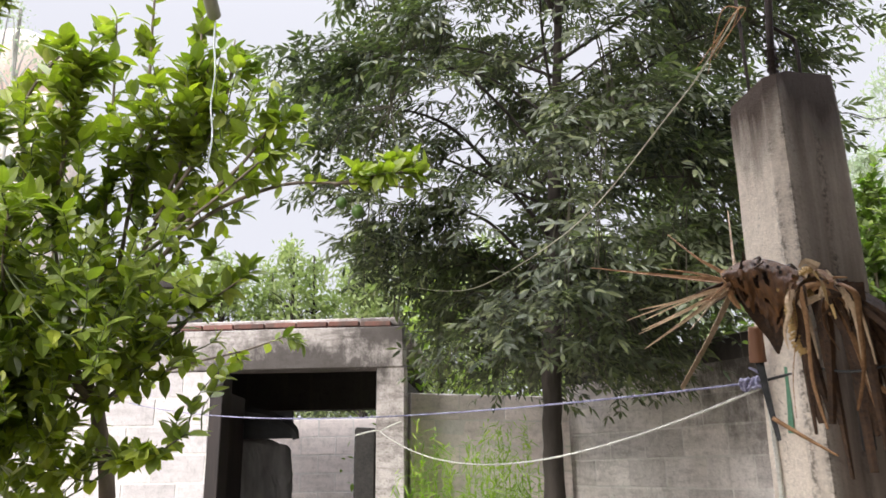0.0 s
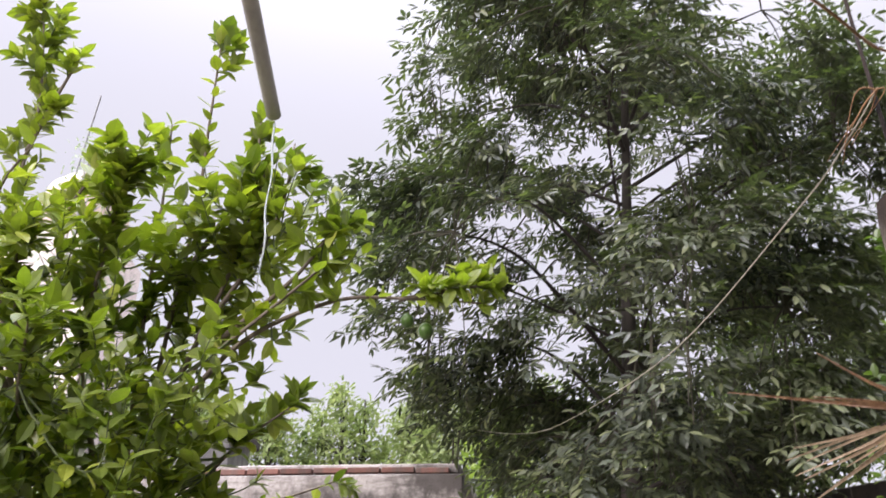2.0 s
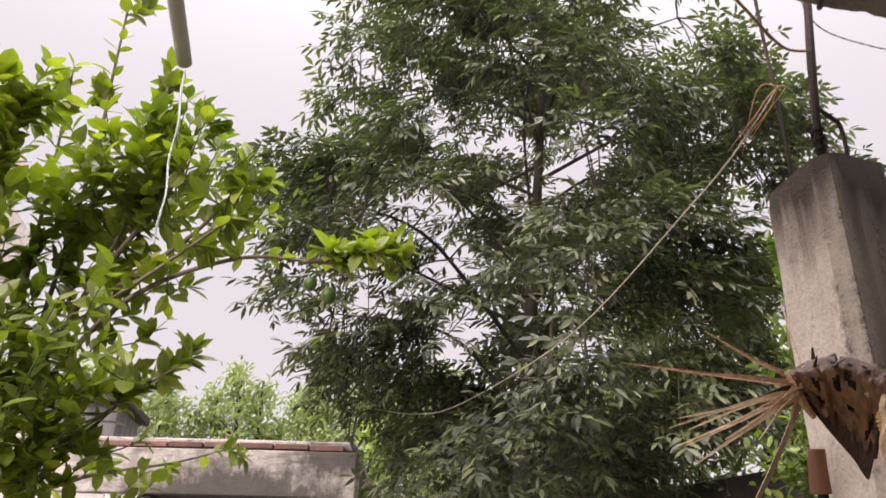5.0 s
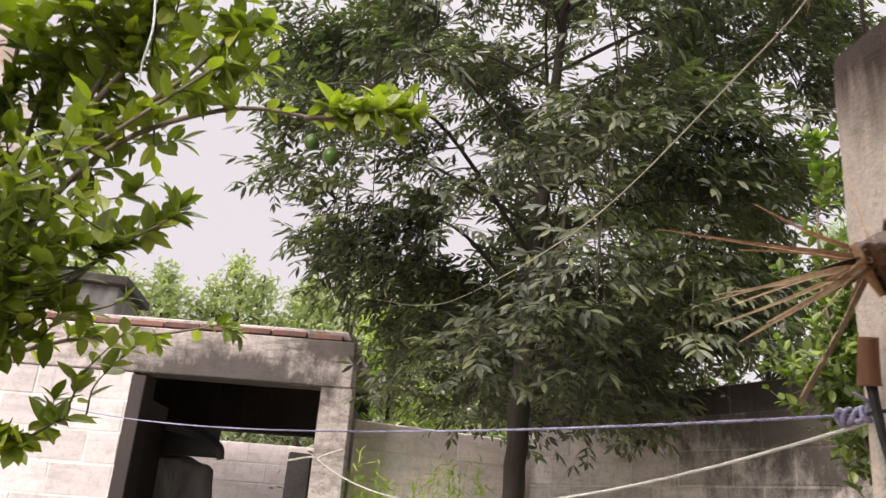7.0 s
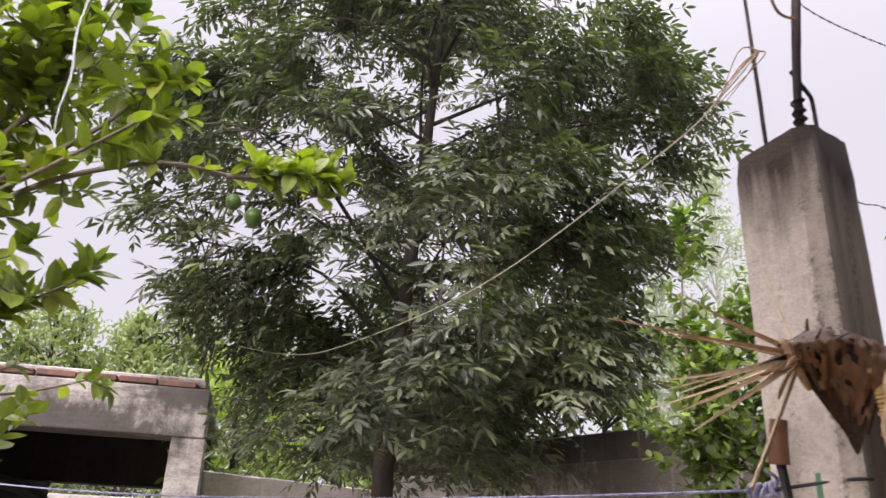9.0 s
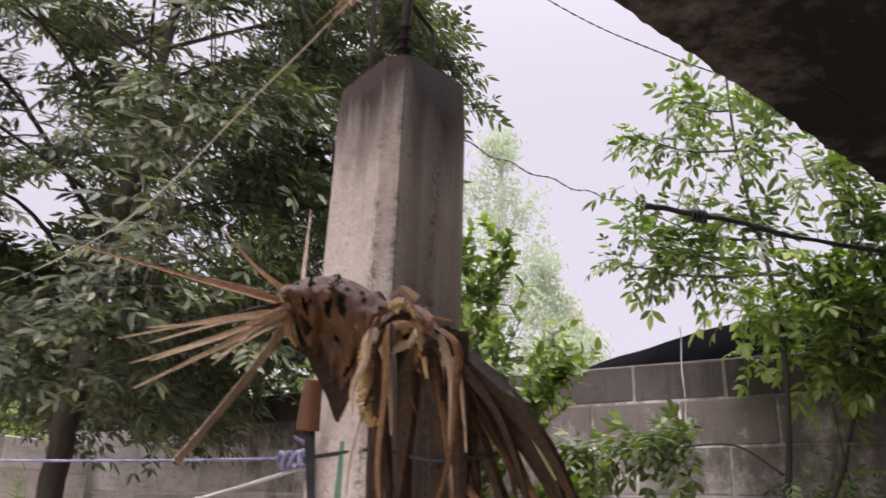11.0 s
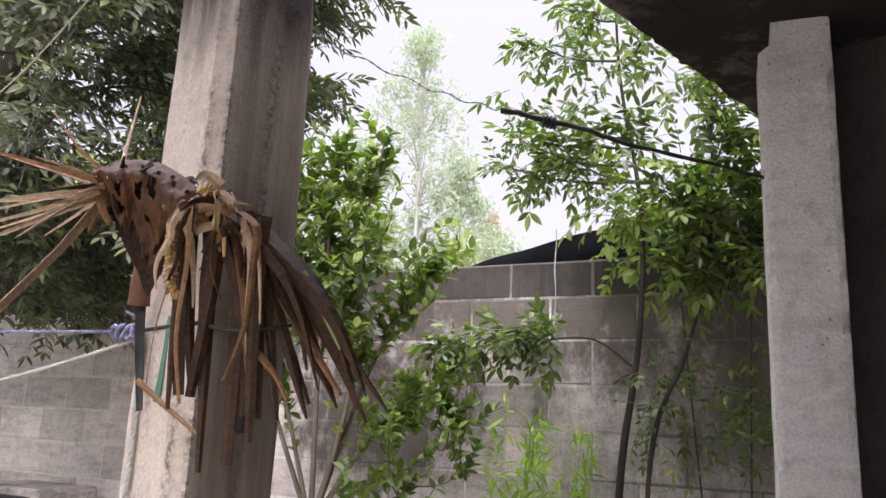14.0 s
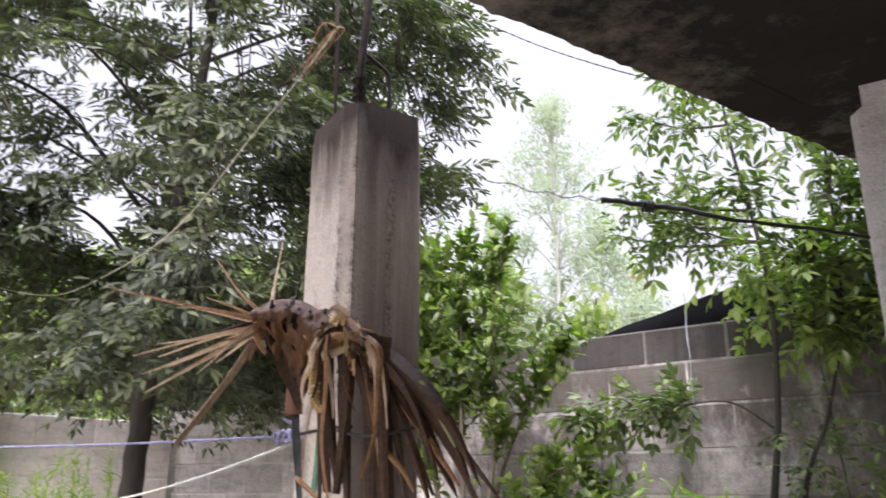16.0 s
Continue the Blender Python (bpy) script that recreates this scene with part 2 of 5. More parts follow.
M_PILLAR = pillar_concrete()
M_POST = concrete("post_concrete", (0.86, 0.83, 0.79), (0.70, 0.67, 0.63), stain=(0.36, 0.33, 0.29), stain_from=0.62, streak=4, bump=1.0, grime=0.3, grain=0.35)
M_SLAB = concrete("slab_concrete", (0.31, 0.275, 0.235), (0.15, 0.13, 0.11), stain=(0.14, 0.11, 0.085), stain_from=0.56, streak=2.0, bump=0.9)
# shade at the slab's closed-in right end, painted near-black into the colour
mould_shade_patch(M_SLAB, (2.5, 1.6, 2.8), (1.45, 1.7, 0.9), (0.022, 0.019, 0.017))
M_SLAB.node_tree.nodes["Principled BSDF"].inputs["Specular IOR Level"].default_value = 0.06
M_FLOOR = concrete("floor_concrete", (0.30, 0.285, 0.265), (0.20, 0.19, 0.175), rough=0.6)
M_BLOCK = concrete("grey_block", (0.84, 0.775, 0.735), (0.58, 0.52, 0.485), stain=(0.19, 0.16, 0.14), stain_from=0.60, vary=0.2, streak=5, bump=1.0, grime=0.4, grain=0.4)
# this patch: damp by the sapling plus painted shade of roof and sapling
mould_shade_patch(M_BLOCK, (3.46, 2.95, 2.0), (0.5, 0.8, 0.7), (0.19, 0.165, 0.145))
mould_shade_patch(M_BLOCK, (2.15, 5.1, 2.32), (0.8, 1.3, 0.55), (0.075, 0.063, 0.055))
mould_shade_patch(M_BLOCK, (3.0, 3.75, 2.38), (1.2, 1.9, 0.5), (0.11, 0.092, 0.078))
# darker low down on the wall behind the orange tree
mould_shade_patch(M_BLOCK, (2.45, 4.6, 1.72), (0.42, 0.7, 0.38), (0.09, 0.077, 0.066))
M_BLOCK_PALE = concrete("pale_block", (0.68, 0.64, 0.63), (0.52, 0.48, 0.47), stain=(0.3, 0.27, 0.26), stain_from=0.62, vary=0.10, grime=0.3)
M_BLOCK_PINK = concrete("pink_block", (0.89, 0.79, 0.745), (0.78, 0.68, 0.635), stain=(0.17, 0.13, 0.11), stain_from=0.58, vary=0.12, grime=0.25)
M_MORTAR = concrete("mortar", (0.78, 0.74, 0.70), (0.58, 0.54, 0.50), stain_from=0.62, pits=False)
# joints take the same mould and painted shade as the blocks beside them
for spot in (((3.42, 3.0, 1.9), (0.6, 0.95, 0.9)), ((2.15, 5.1, 2.32), (0.8, 1.3, 0.5)), ((2.6, 4.4, 2.40), (2.2, 3.0, 0.17)), ((2.45, 4.6, 1.72), (0.42, 0.7, 0.38))):
    mould_shade_patch(M_MORTAR, spot[0], spot[1], (0.13, 0.115, 0.10))
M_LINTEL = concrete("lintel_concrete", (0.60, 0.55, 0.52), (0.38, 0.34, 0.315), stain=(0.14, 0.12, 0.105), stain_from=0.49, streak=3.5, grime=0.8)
mould_shade_patch(M_LINTEL, (-1.25, 6.3, 2.36), (0.75, 1.2, 0.20), (0.06, 0.052, 0.047))
mould_shade_patch(M_LINTEL, (-0.45, 6.3, 2.62), (0.35, 1.2, 0.12), (0.07, 0.06, 0.055))
# near-black base holds the shade of the porch side wall and outbuilding room
M_DARKWALL = concrete("dark_concrete", (0.075, 0.068, 0.062), (0.04, 0.036, 0.033), pits=False)
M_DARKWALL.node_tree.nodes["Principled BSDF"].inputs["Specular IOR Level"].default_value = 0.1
M_BRICK = concrete("red_brick", (0.25, 0.12, 0.095), (0.15, 0.075, 0.062), pits=False, vary=0.3, stain=(0.10, 0.08, 0.07), stain_from=0.45)
M_BLOCK_MOULD = concrete("mouldy_block", (0.10, 0.088, 0.08), (0.05, 0.043, 0.04), stain=(0.03, 0.027, 0.024), stain_from=0.5, vary=0.25)
# bark of distant trees, paled so its colour carries the rain haze
M_BARK_HAZE = concrete("hazy_bark", (0.55, 0.55, 0.50), (0.42, 0.42, 0.38), pits=False)
M_SOIL = concrete("wet_soil", (0.34, 0.30, 0.25), (0.20, 0.17, 0.13), rough=0.7, pits=False)
M_BARK = plain("ash_bark", (0.022, 0.018, 0.014), (0.065, 0.053, 0.043), 26, 0.85, stretch=(1, 1, 0.25), bump=0.8)
M_BARK_LIME = plain("citrus_bark", (0.10, 0.075, 0.055), (0.26, 0.21, 0.16), 30, 0.8, stretch=(1, 1, 0.3), bump=0.6)
M_TWIG = plain("dark_twig", (0.03, 0.028, 0.018), (0.09, 0.08, 0.05), 60, 0.8)
M_TWIG_GREEN = plain("green_twig", (0.06, 0.08, 0.03), (0.13, 0.16, 0.06), 60, 0.7)
M_LEAF_ASH = leaf_mat("ash_leaf", (0.040, 0.047, 0.039), (0.118, 0.130, 0.103), (0.225, 0.24, 0.125), gloss=0.27, through_amount=0.22)
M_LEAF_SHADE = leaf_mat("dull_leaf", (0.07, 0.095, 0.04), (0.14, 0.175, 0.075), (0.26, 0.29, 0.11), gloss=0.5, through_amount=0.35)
M_LEAF_LIME = leaf_mat("citrus_leaf", (0.075, 0.112, 0.028), (0.195, 0.25, 0.052), (0.41, 0.44, 0.085), gloss=0.30, through_amount=0.40, back=(0.62, 0.76, 0.13))
M_LEAF_ORANGE = leaf_mat("orange_leaf", (0.040, 0.066, 0.028), (0.115, 0.165, 0.048), (0.33, 0.40, 0.09), gloss=0.33, through_amount=0.36)
M_LEAF_SAP = leaf_mat("sapling_leaf", (0.034, 0.052, 0.025), (0.115, 0.16, 0.055), (0.30, 0.36, 0.12), gloss=0.30, through_amount=0.36)
M_LEAF_WEED = leaf_mat("weed_leaf", (0.16, 0.26, 0.035), (0.32, 0.46, 0.06), (0.50, 0.58, 0.09), gloss=0.5, through_amount=0.4)
# distant leaves: rain haze is put into these three paler tones
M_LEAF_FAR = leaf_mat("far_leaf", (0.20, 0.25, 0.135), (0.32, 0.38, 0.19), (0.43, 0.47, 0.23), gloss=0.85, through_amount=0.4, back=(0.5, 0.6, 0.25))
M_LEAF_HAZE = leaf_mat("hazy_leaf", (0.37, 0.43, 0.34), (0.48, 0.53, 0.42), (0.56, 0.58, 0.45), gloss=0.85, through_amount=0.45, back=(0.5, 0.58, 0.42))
M_LEAF_RED = leaf_mat("reddish_leaf", (0.46, 0.33, 0.28), (0.58, 0.36, 0.30), (0.62, 0.50, 0.40), gloss=0.85, through_amount=0.4, back=(0.6, 0.45, 0.4))
M_LEAF_BUSH = leaf_mat("bush_leaf", (0.15, 0.215, 0.05), (0.265, 0.34, 0.085), (0.42, 0.47, 0.13), gloss=0.4, through_amount=0.4)
M_LIME = plain("lime_skin", (0.05, 0.10, 0.02), (0.09, 0.17, 0.03), 60, 0.35)
M_ROPE_BLUE = plain("violet_rope", (0.045, 0.04, 0.13), (0.44, 0.43, 0.56), 170, 0.8, bump=0.8)
M_ROPE_WHITE = plain("white_rope", (0.42, 0.41, 0.36), (0.68, 0.67, 0.60), 140, 0.85, bump=0.8)
M_ROPE_CREAM = plain("cream_rope", (0.33, 0.30, 0.22), (0.56, 0.53, 0.42), 120, 0.85, bump=0.8)
M_WIRE = plain("black_wire", (0.02, 0.02, 0.02), (0.05, 0.05, 0.05), 80, 0.5)
M_WIRE_GREY = plain("galvanised_wire", (0.16, 0.16, 0.16), (0.32, 0.32, 0.32), 80, 0.5, metal=0.6)
M_REBAR = plain("rusty_rebar", (0.012, 0.009, 0.008), (0.05, 0.032, 0.026), 90, 0.75, metal=0.2)
M_STICK = plain("charred_stick", (0.012, 0.011, 0.01), (0.045, 0.04, 0.035), 60, 0.8)
M_PIPE = plain("grey_pipe", (0.26, 0.24, 0.21), (0.46, 0.43, 0.38), 14, 0.45, stretch=(1, 1, 0.2))
M_STRAW = plain("dry_straw", (0.40, 0.265, 0.145), (0.84, 0.66, 0.45), 140, 0.65, bump=0.8)
M_STRAW_RED = plain("russet_straw", (0.15, 0.070, 0.028), (0.42, 0.235, 0.105), 130, 0.65, bump=0.8)
M_HUSK = plain("brown_palm", (0.012, 0.006, 0.003), (0.095, 0.045, 0.017), 130, 0.6, bump=0.8)
M_SHEATH = plain("palm_sheath", (0.018, 0.007, 0.002), (0.21, 0.088, 0.022), 95, 0.5, bump=1.0, stretch=(1, 1, 0.25))
M_WEAVE = plain("yellow_weave", (0.32, 0.19, 0.06), (0.66, 0.46, 0.19), 60, 0.6)
M_GREENLEAF = plain("fading_palm", (0.26, 0.30, 0.10), (0.50, 0.52, 0.24), 40, 0.5)
M_WOODHANDLE = plain("worn_wood", (0.12, 0.05, 0.025), (0.26, 0.12, 0.06), 24, 0.5, stretch=(1, 1, 0.2))
M_BLADE = plain("blackened_steel", (0.012, 0.012, 0.012), (0.05, 0.05, 0.05), 30, 0.45, metal=0.7)
M_DOOR = plain("dark_door", (0.010, 0.008, 0.007), (0.040, 0.026, 0.022), 12, 0.6, stretch=(6, 6, 0.5))
M_TARP = plain("black_tarp", (0.003, 0.003, 0.0035), (0.009, 0.009, 0.010), 12, 0.95, spec=0.05)
M_BLACK = plain("black_plastic", (0.01, 0.01, 0.01), (0.03, 0.03, 0.03), 20, 0.5)
M_TANK = plain("pink_tank", (0.80, 0.64, 0.56), (0.88, 0.74, 0.66), 3, 0.6)
M_GREENPAINT = plain("green_paint", (0.05, 0.17, 0.10), (0.16, 0.32, 0.2), 40, 0.6)
M_TIN = plain("grey_sheet", (0.05, 0.048, 0.046), (0.26, 0.25, 0.24), 9, 0.6, bump=0.6, stretch=(1, 1, 0.3))


for rough_mat, depth in ((M_BLOCK, 0.013), (M_BLOCK_MOULD, 0.010), (M_POST, 0.010), (M_PILLAR, 0.009), (M_LINTEL, 0.008)):
    for bump_node in rough_mat.node_tree.nodes:
        if bump_node.type == "BUMP":
            bump_node.inputs["Distance"].default_value = depth


def water_mat():
    m, nt, b = mat("falling_water")
    b.inputs["Base Color"].default_value = (0.9, 0.93, 0.95, 1)
    b.inputs["Roughness"].default_value = 0.15
    b.inputs["Transmission Weight"].default_value = 0.55
    b.inputs["IOR"].default_value = 1.33
    return m


M_WATER = water_mat()


# ---- building helpers ----
class Soup:
    """Vertices and faces gathered for one mesh."""

    def __init__(self):
        self.v, self.f, self.n = [], [], 0

    def add(self, verts, faces):
        verts = np.asarray(verts, float)
        self.v.append(verts)
        self.f.extend([tuple(i + self.n for i in face) for face in faces])
        self.n += len(verts)

    def mesh(self, name, smooth=False):
        me = bpy.data.meshes.new(name)
        me.from_pydata(np.concatenate(self.v).tolist() if self.v else [], [], self.f)
        if smooth:
            me.polygons.foreach_set("use_smooth", [True] * len(me.polygons))
        me.update()
        return me


def thing(name, at, label, category, group="", kind=""):
    """An Empty at a thing's base, to hold its parts."""
    ob = new(name)
    ob.location = at
    ob.empty_display_size = 0.05
    return tagged(ob, label, category, group, kind)


def hold(ob, parent):
    ob.parent = parent
    p, m = parent, Matrix.Identity(4)
    while p:
        m = p.matrix_parent_inverse @ p.matrix_basis @ m
        p = p.parent
    ob.matrix_parent_inverse = m.inverted()
    return ob


def part(name, data, material, parent, label="", smooth=False):
    """One mesh object (from a Soup, a bmesh or a mesh in world places) under a thing or a part."""
    if isinstance(data, Soup):
        me = data.mesh(name, smooth)
    elif isinstance(data, bmesh.types.BMesh):
        me = bpy.data.meshes.new(name)
        data.to_mesh(me)
        data.free()
        if smooth:
            me.polygons.foreach_set("use_smooth", [True] * len(me.polygons))
    else:
        me = data
    if material and not me.materials:
        me.materials.append(material)
    ob = new(name, me)
    if label:
        ob["label"] = label
    if parent:
        hold(ob, parent)
    return ob


def single(name, data, material, label, category, group="", kind="", smooth=False):
    """A thing that is one mesh."""
    return tagged(part(name, data, material, None, "", smooth), label, category, group, kind)


def smooth_line(points, steps=6):
    """A smooth line through the points."""
    p = [Vector(q) for q in points]
    if len(p) < 3:
        return [p[0].lerp(p[-1], i / steps) for i in range(steps + 1)]
    out = []
    for i in range(len(p) - 1):
        a, b, c, d = p[max(i - 1, 0)], p[i], p[i + 1], p[min(i + 2, len(p) - 1)]
        for k in range(steps):
            t = k / steps
            out.append(0.5 * ((2 * b) + (c - a) * t + (2 * a - 5 * b + 4 * c - d) * t * t + (3 * b - a - 3 * c + d) * t ** 3))
    out.append(p[-1])
    return out


def tube(soup, line, r0, r1=None, sides=6, lump=0.0):
    """A tapered tube along a line."""
    r1 = r0 if r1 is None else r1
    n = len(line)
    rings, faces = [], []
    side = None
    for i, q in enumerate(line):
        q = Vector(q)
        d = (Vector(line[min(i + 1, n - 1)]) - Vector(line[max(i - 1, 0)])).normalized()
        if side is None:
            side = d.orthogonal().normalized()
        side = (side - d * side.dot(d)).normalized()
        up = d.cross(side)
        r = r0 + (r1 - r0) * i / max(n - 1, 1)
        for k in range(sides):
            a = 2 * math.pi * k / sides
            rr = r * (1 + lump * (noise.noise(q * 9 + Vector((k * 1.7, 0, 0)))))
            rings.append(q + (side * math.cos(a) + up * math.sin(a)) * rr)
    for i in range(n - 1):
        for k in range(sides):
            a, b = i * sides + k, i * sides + (k + 1) % sides
            faces.append((a, b, b + sides, a + sides))
    faces.append(tuple(range(sides - 1, -1, -1)))
    faces.append(tuple((n - 1) * sides + k for k in range(sides)))
    soup.add([tuple(v) for v in rings], faces)


def rope_tube(soup, line, r, strands=3, twist=0.03):
    """A laid rope: strands wound round one another."""
    line = [Vector(q) for q in line]
    dist = [0.0]
    for a, b in zip(line, line[1:]):
        dist.append(dist[-1] + (b - a).length)
    count = int(dist[-1] / (twist / 4)) + 2
    dense, j = [], 0
    for i in range(count):
        s = dist[-1] * i / (count - 1)
        while j < len(dist) - 2 and dist[j + 1] < s:
            j += 1
        t = (s - dist[j]) / max(dist[j + 1] - dist[j], 1e-9)
        dense.append((line[j].lerp(line[j + 1], t), s, (line[j + 1] - line[j]).normalized()))
    for k in range(strands):
        path = []
        for q, s, d in dense:
            a = 2 * math.pi * (s / twist + k / strands)
            side = d.cross(Vector((0.13, 0.2, 1))).normalized()
            up = d.cross(side)
            path.append(q + (side * math.cos(a) + up * math.sin(a)) * r * 0.55)
        tube(soup, path, r * 0.58, sides=5)


def box_bm(size, centre=(0, 0, 0), turn=0.0, bevel=0.0, segs=1, rough=0.0, cuts=0, seed=0):
    """A box with bevelled, and if wanted uneven, faces."""
    bm = bmesh.new()
    bmesh.ops.create_cube(bm, size=1.0)
    bmesh.ops.scale(bm, vec=size, verts=bm.verts)
    if bevel:
        bmesh.ops.bevel(bm, geom=list(bm.edges), offset=bevel, segments=segs, affect="EDGES", profile=0.5)
    if cuts:
        bmesh.ops.subdivide_edges(bm, edges=list(bm.edges), cuts=cuts, use_grid_fill=True)
    m = pose(*centre, 0, 0, turn)
    for v in bm.verts:
        v.co = m @ v.co
        if rough:
            v.co += Vector(noise.noise_vector(v.co * 7 + Vector((seed, 0, 0)))) * rough
    return bm


def ribbon(soup, line, w0, w1, across, fold=0.0, thick=0.0012):
    """A thin strip with thickness along a line; across is its sideways direction."""
    n = len(line)
    v, f = [], []
    for i, q in enumerate(line):
        q = Vector(q)
        d = (Vector(line[min(i + 1, n - 1)]) - Vector(line[max(i - 1, 0)])).normalized()
        a = Vector(across)
        a = (a - d * a.dot(d)).normalized()
        nn = d.cross(a)
        t = i / (n - 1)
        w = w0 + (w1 - w0) * t
        for s, o in ((-0.5, 0), (0, fold * w), (0.5, 0)):
            v.append(q + a * w * s + nn * o)
        for s, o in ((-0.5, 0), (0, fold * w), (0.5, 0)):
            v.append(q + a * w * s + nn * (o - thick))
    for i in range(n - 1):
        b, c = i * 6, i * 6 + 6
        f += [(b, b + 1, c + 1, c), (b + 1, b + 2, c + 2, c + 1), (b + 4, b + 3, c + 3, c + 4), (b + 5, b + 4, c + 4, c + 5), (b + 3, b, c, c + 3), (b + 2, b + 5, c + 5, c + 2)]
    soup.add([tuple(q) for q in v], f)


# ---- leaves ----
def leaf_template(length, width, fold=0.15, curl=0.12, rows=4):
    """A pointed leaf with a raised keel, from its stalk along +y."""
    v, f = [], []
    for i in range(rows + 1):
        t = i / rows
        w = width * 0.5 * (math.sin(math.pi * min(1, t * 0.92 + 0.04)) ** 0.8) * (1.12 - 0.3 * t)
        z = -curl * length * t * t
        if i in (0, rows):
            v.append((0, t * length, z))
        else:
            v += [(-w, t * length, z + fold * w), (0, t * length, z), (w, t * length, z + fold * w)]
    f += [(0, 2, 1), (0, 3, 2)]
    for i in range(rows - 2):
        b = 1 + 3 * i
        f += [(b, b + 1, b + 4, b + 3), (b + 1, b + 2, b + 5, b + 4)]
    b, tip = 1 + 3 * (rows - 2), 1 + 3 * (rows - 1)
    f += [(b, b + 1, tip), (b + 1, b + 2, tip)]
    return np.array(v), f


def pinnate_template(length, pairs, leaflet, width, rng, droop=0.25):
    """A feathered leaf: leaflets in pairs along a stalk and one at its end."""
    s = Soup()
    base_v, base_f = leaf_template(leaflet, width, 0.18, 0.15, 3)

    def put(at, angle, size, tilt):
        m = Matrix.Translation(at) @ Euler((tilt, rng.uniform(-0.3, 0.3), angle)).to_matrix().to_4x4()
        a = np.array(m)
        s.add((base_v * size) @ a[:3, :3].T + a[:3, 3], base_f)

    for i in range(pairs):
        t = 0.25 + 0.65 * i / max(pairs - 1, 1)
        at = Vector((0, length * t, -droop * length * t * t))
        for sign in (-1, 1):
            put(at, -sign * radians(rng.uniform(42, 62)), rng.uniform(0.8, 1.08), -droop * 1.3 * t - rng.uniform(0, 0.35))
    put(Vector((0, length * 0.95, -droop * length * 0.9)), rng.uniform(-0.2, 0.2), 1.1, -droop * 1.7)
    stalk = [Vector((0, length * t, -droop * length * t * t)) for t in (0, 0.5, 0.97)]
    tube(s, stalk, 0.0022, 0.001, 3)
    return np.concatenate(s.v), s.f


def scatter(soup, templates, mats):
    """Templates set at the 4x4 poses; templates are chosen in turn."""
    for i, m in enumerate(mats):
        v, f = templates[i % len(templates)]
        a = np.array(m)
        soup.add(v @ a[:3, :3].T + a[:3, 3], f)


def leaf_pose(at, along, rng, size=1.0, up=(0, 0, 1), spin=0.6):
    """Pose of a leaf whose +y goes along a direction, with its face towards up."""
    y = Vector(along).normalized()
    z = Vector(up) + Vector((rng.uniform(-spin, spin), rng.uniform(-spin, spin), rng.uniform(-spin, spin)))
    x = y.cross(z)
    if x.length < 1e-4:
        x = y.orthogonal()
    x.normalize()
    z = x.cross(y)
    m = Matrix((x, y, z)).transposed().to_4x4() @ Matrix.Scale(size, 4)
    m.translation = at
    return m


def rand_dir(rng, flat=1.0):
    while True:
        d = Vector((rng.uniform(-1, 1), rng.uniform(-1, 1), rng.uniform(-1, 1) * flat))
        if 0.05 < d.length < 1:
            return d.normalized()


# ---- setting ----
def ground():
    bm = bmesh.new()
    bmesh.ops.create_grid(bm, x_segments=60, y_segments=60, size=1.0)
    for v in bm.verts:
        r = max(abs(v.co.x), abs(v.co.y))
        k = 6 * r + 400 * r ** 5
        d = Vector((v.co.x, v.co.y, 0))
        v.co = (d.normalized() * k if d.length else d)
        v.co += Vector((0, 6, 0))
        v.co.z = -0.03 + (0.03 * noise.noise(v.co * 0.8) if v.co.length < 40 else 0) - (0.05 if -4 < v.co.x < 4.6 and v.co.y < 3 else 0)
    single("ground", bm, M_SOIL, "dark wet soil of the yard", "ground", kind="structure")


EDGE = lambda x: 2.0 + 0.2345 * x  # the roof slab's front edge, from above


def roof_slab():
    rng = random.Random(4)
    s = Soup()
    n = 420
    xs = [-0.78 + 4.8 * i / n for i in range(n + 1)]
    lo, hi = [], []
    for x in xs:
        chip = 0.012 * noise.noise(Vector((x * 9, 0, 0))) + 0.009 * noise.noise(Vector((x * 31, 5, 0))) - 0.012 * max(0, noise.noise(Vector((x * 14, 9, 0))) - 0.25)
        lo.append((x, EDGE(x) + chip, 2.82 + 0.006 * noise.noise(Vector((x * 12, 2, 0)))))
        hi.append((x, EDGE(x) + 0.012 + 0.006 * noise.noise(Vector((x * 7, 7, 0))), 2.965))
    rows = [lo]
    for k, back in enumerate((0.05, 0.12, 0.30, 0.6, 1.2, 2.4, 4.6)):
        rows.append([(x, EDGE(x) - back, 2.82 + 0.003 * noise.noise(Vector((x * 5, back * 5, 3)))) for x in xs])
    top = [hi, [(x, EDGE(x) - 4.6, 2.965) for x in xs]]
    v = [p for r in rows for p in r] + [p for r in top for p in r]
    w = n + 1
    f = []
    for r in range(len(rows) - 1):
        f += [(r * w + i, (r + 1) * w + i, (r + 1) * w + i + 1, r * w + i + 1) for i in range(n)]
    a, b = len(rows) * w, (len(rows) - 1) * w
    f += [(i, i + 1, a + i + 1, a + i) for i in range(n)]
    f += [(a + i, a + i + 1, a + w + i + 1, a + w + i) for i in range(n)]
    f += [(a + w + i, a + w + i + 1, b + i + 1, b + i) for i in range(n)]
    f += [tuple([r * w for r in range(len(rows))] + [a + w, a]), tuple([r * w + n for r in reversed(range(len(rows)))] + [a + n, a + w + n])]
    s.add(v, f)
    # fins that the boards of the formwork left, and lumps of grout
    for back in (0.15, 0.62):
        for i in range(0, n - 3, 3):
            x = xs[i]
            if noise.noise(Vector((x * 4, back * 9, 0))) < -0.1:
                continue
            h = 0.003 + 0.005 * rng.random()
            y0, y1 = EDGE(x) - back, EDGE(xs[i + 3]) - back
            wd = 0.004 + 0.004 * rng.random()
            z = 2.8225
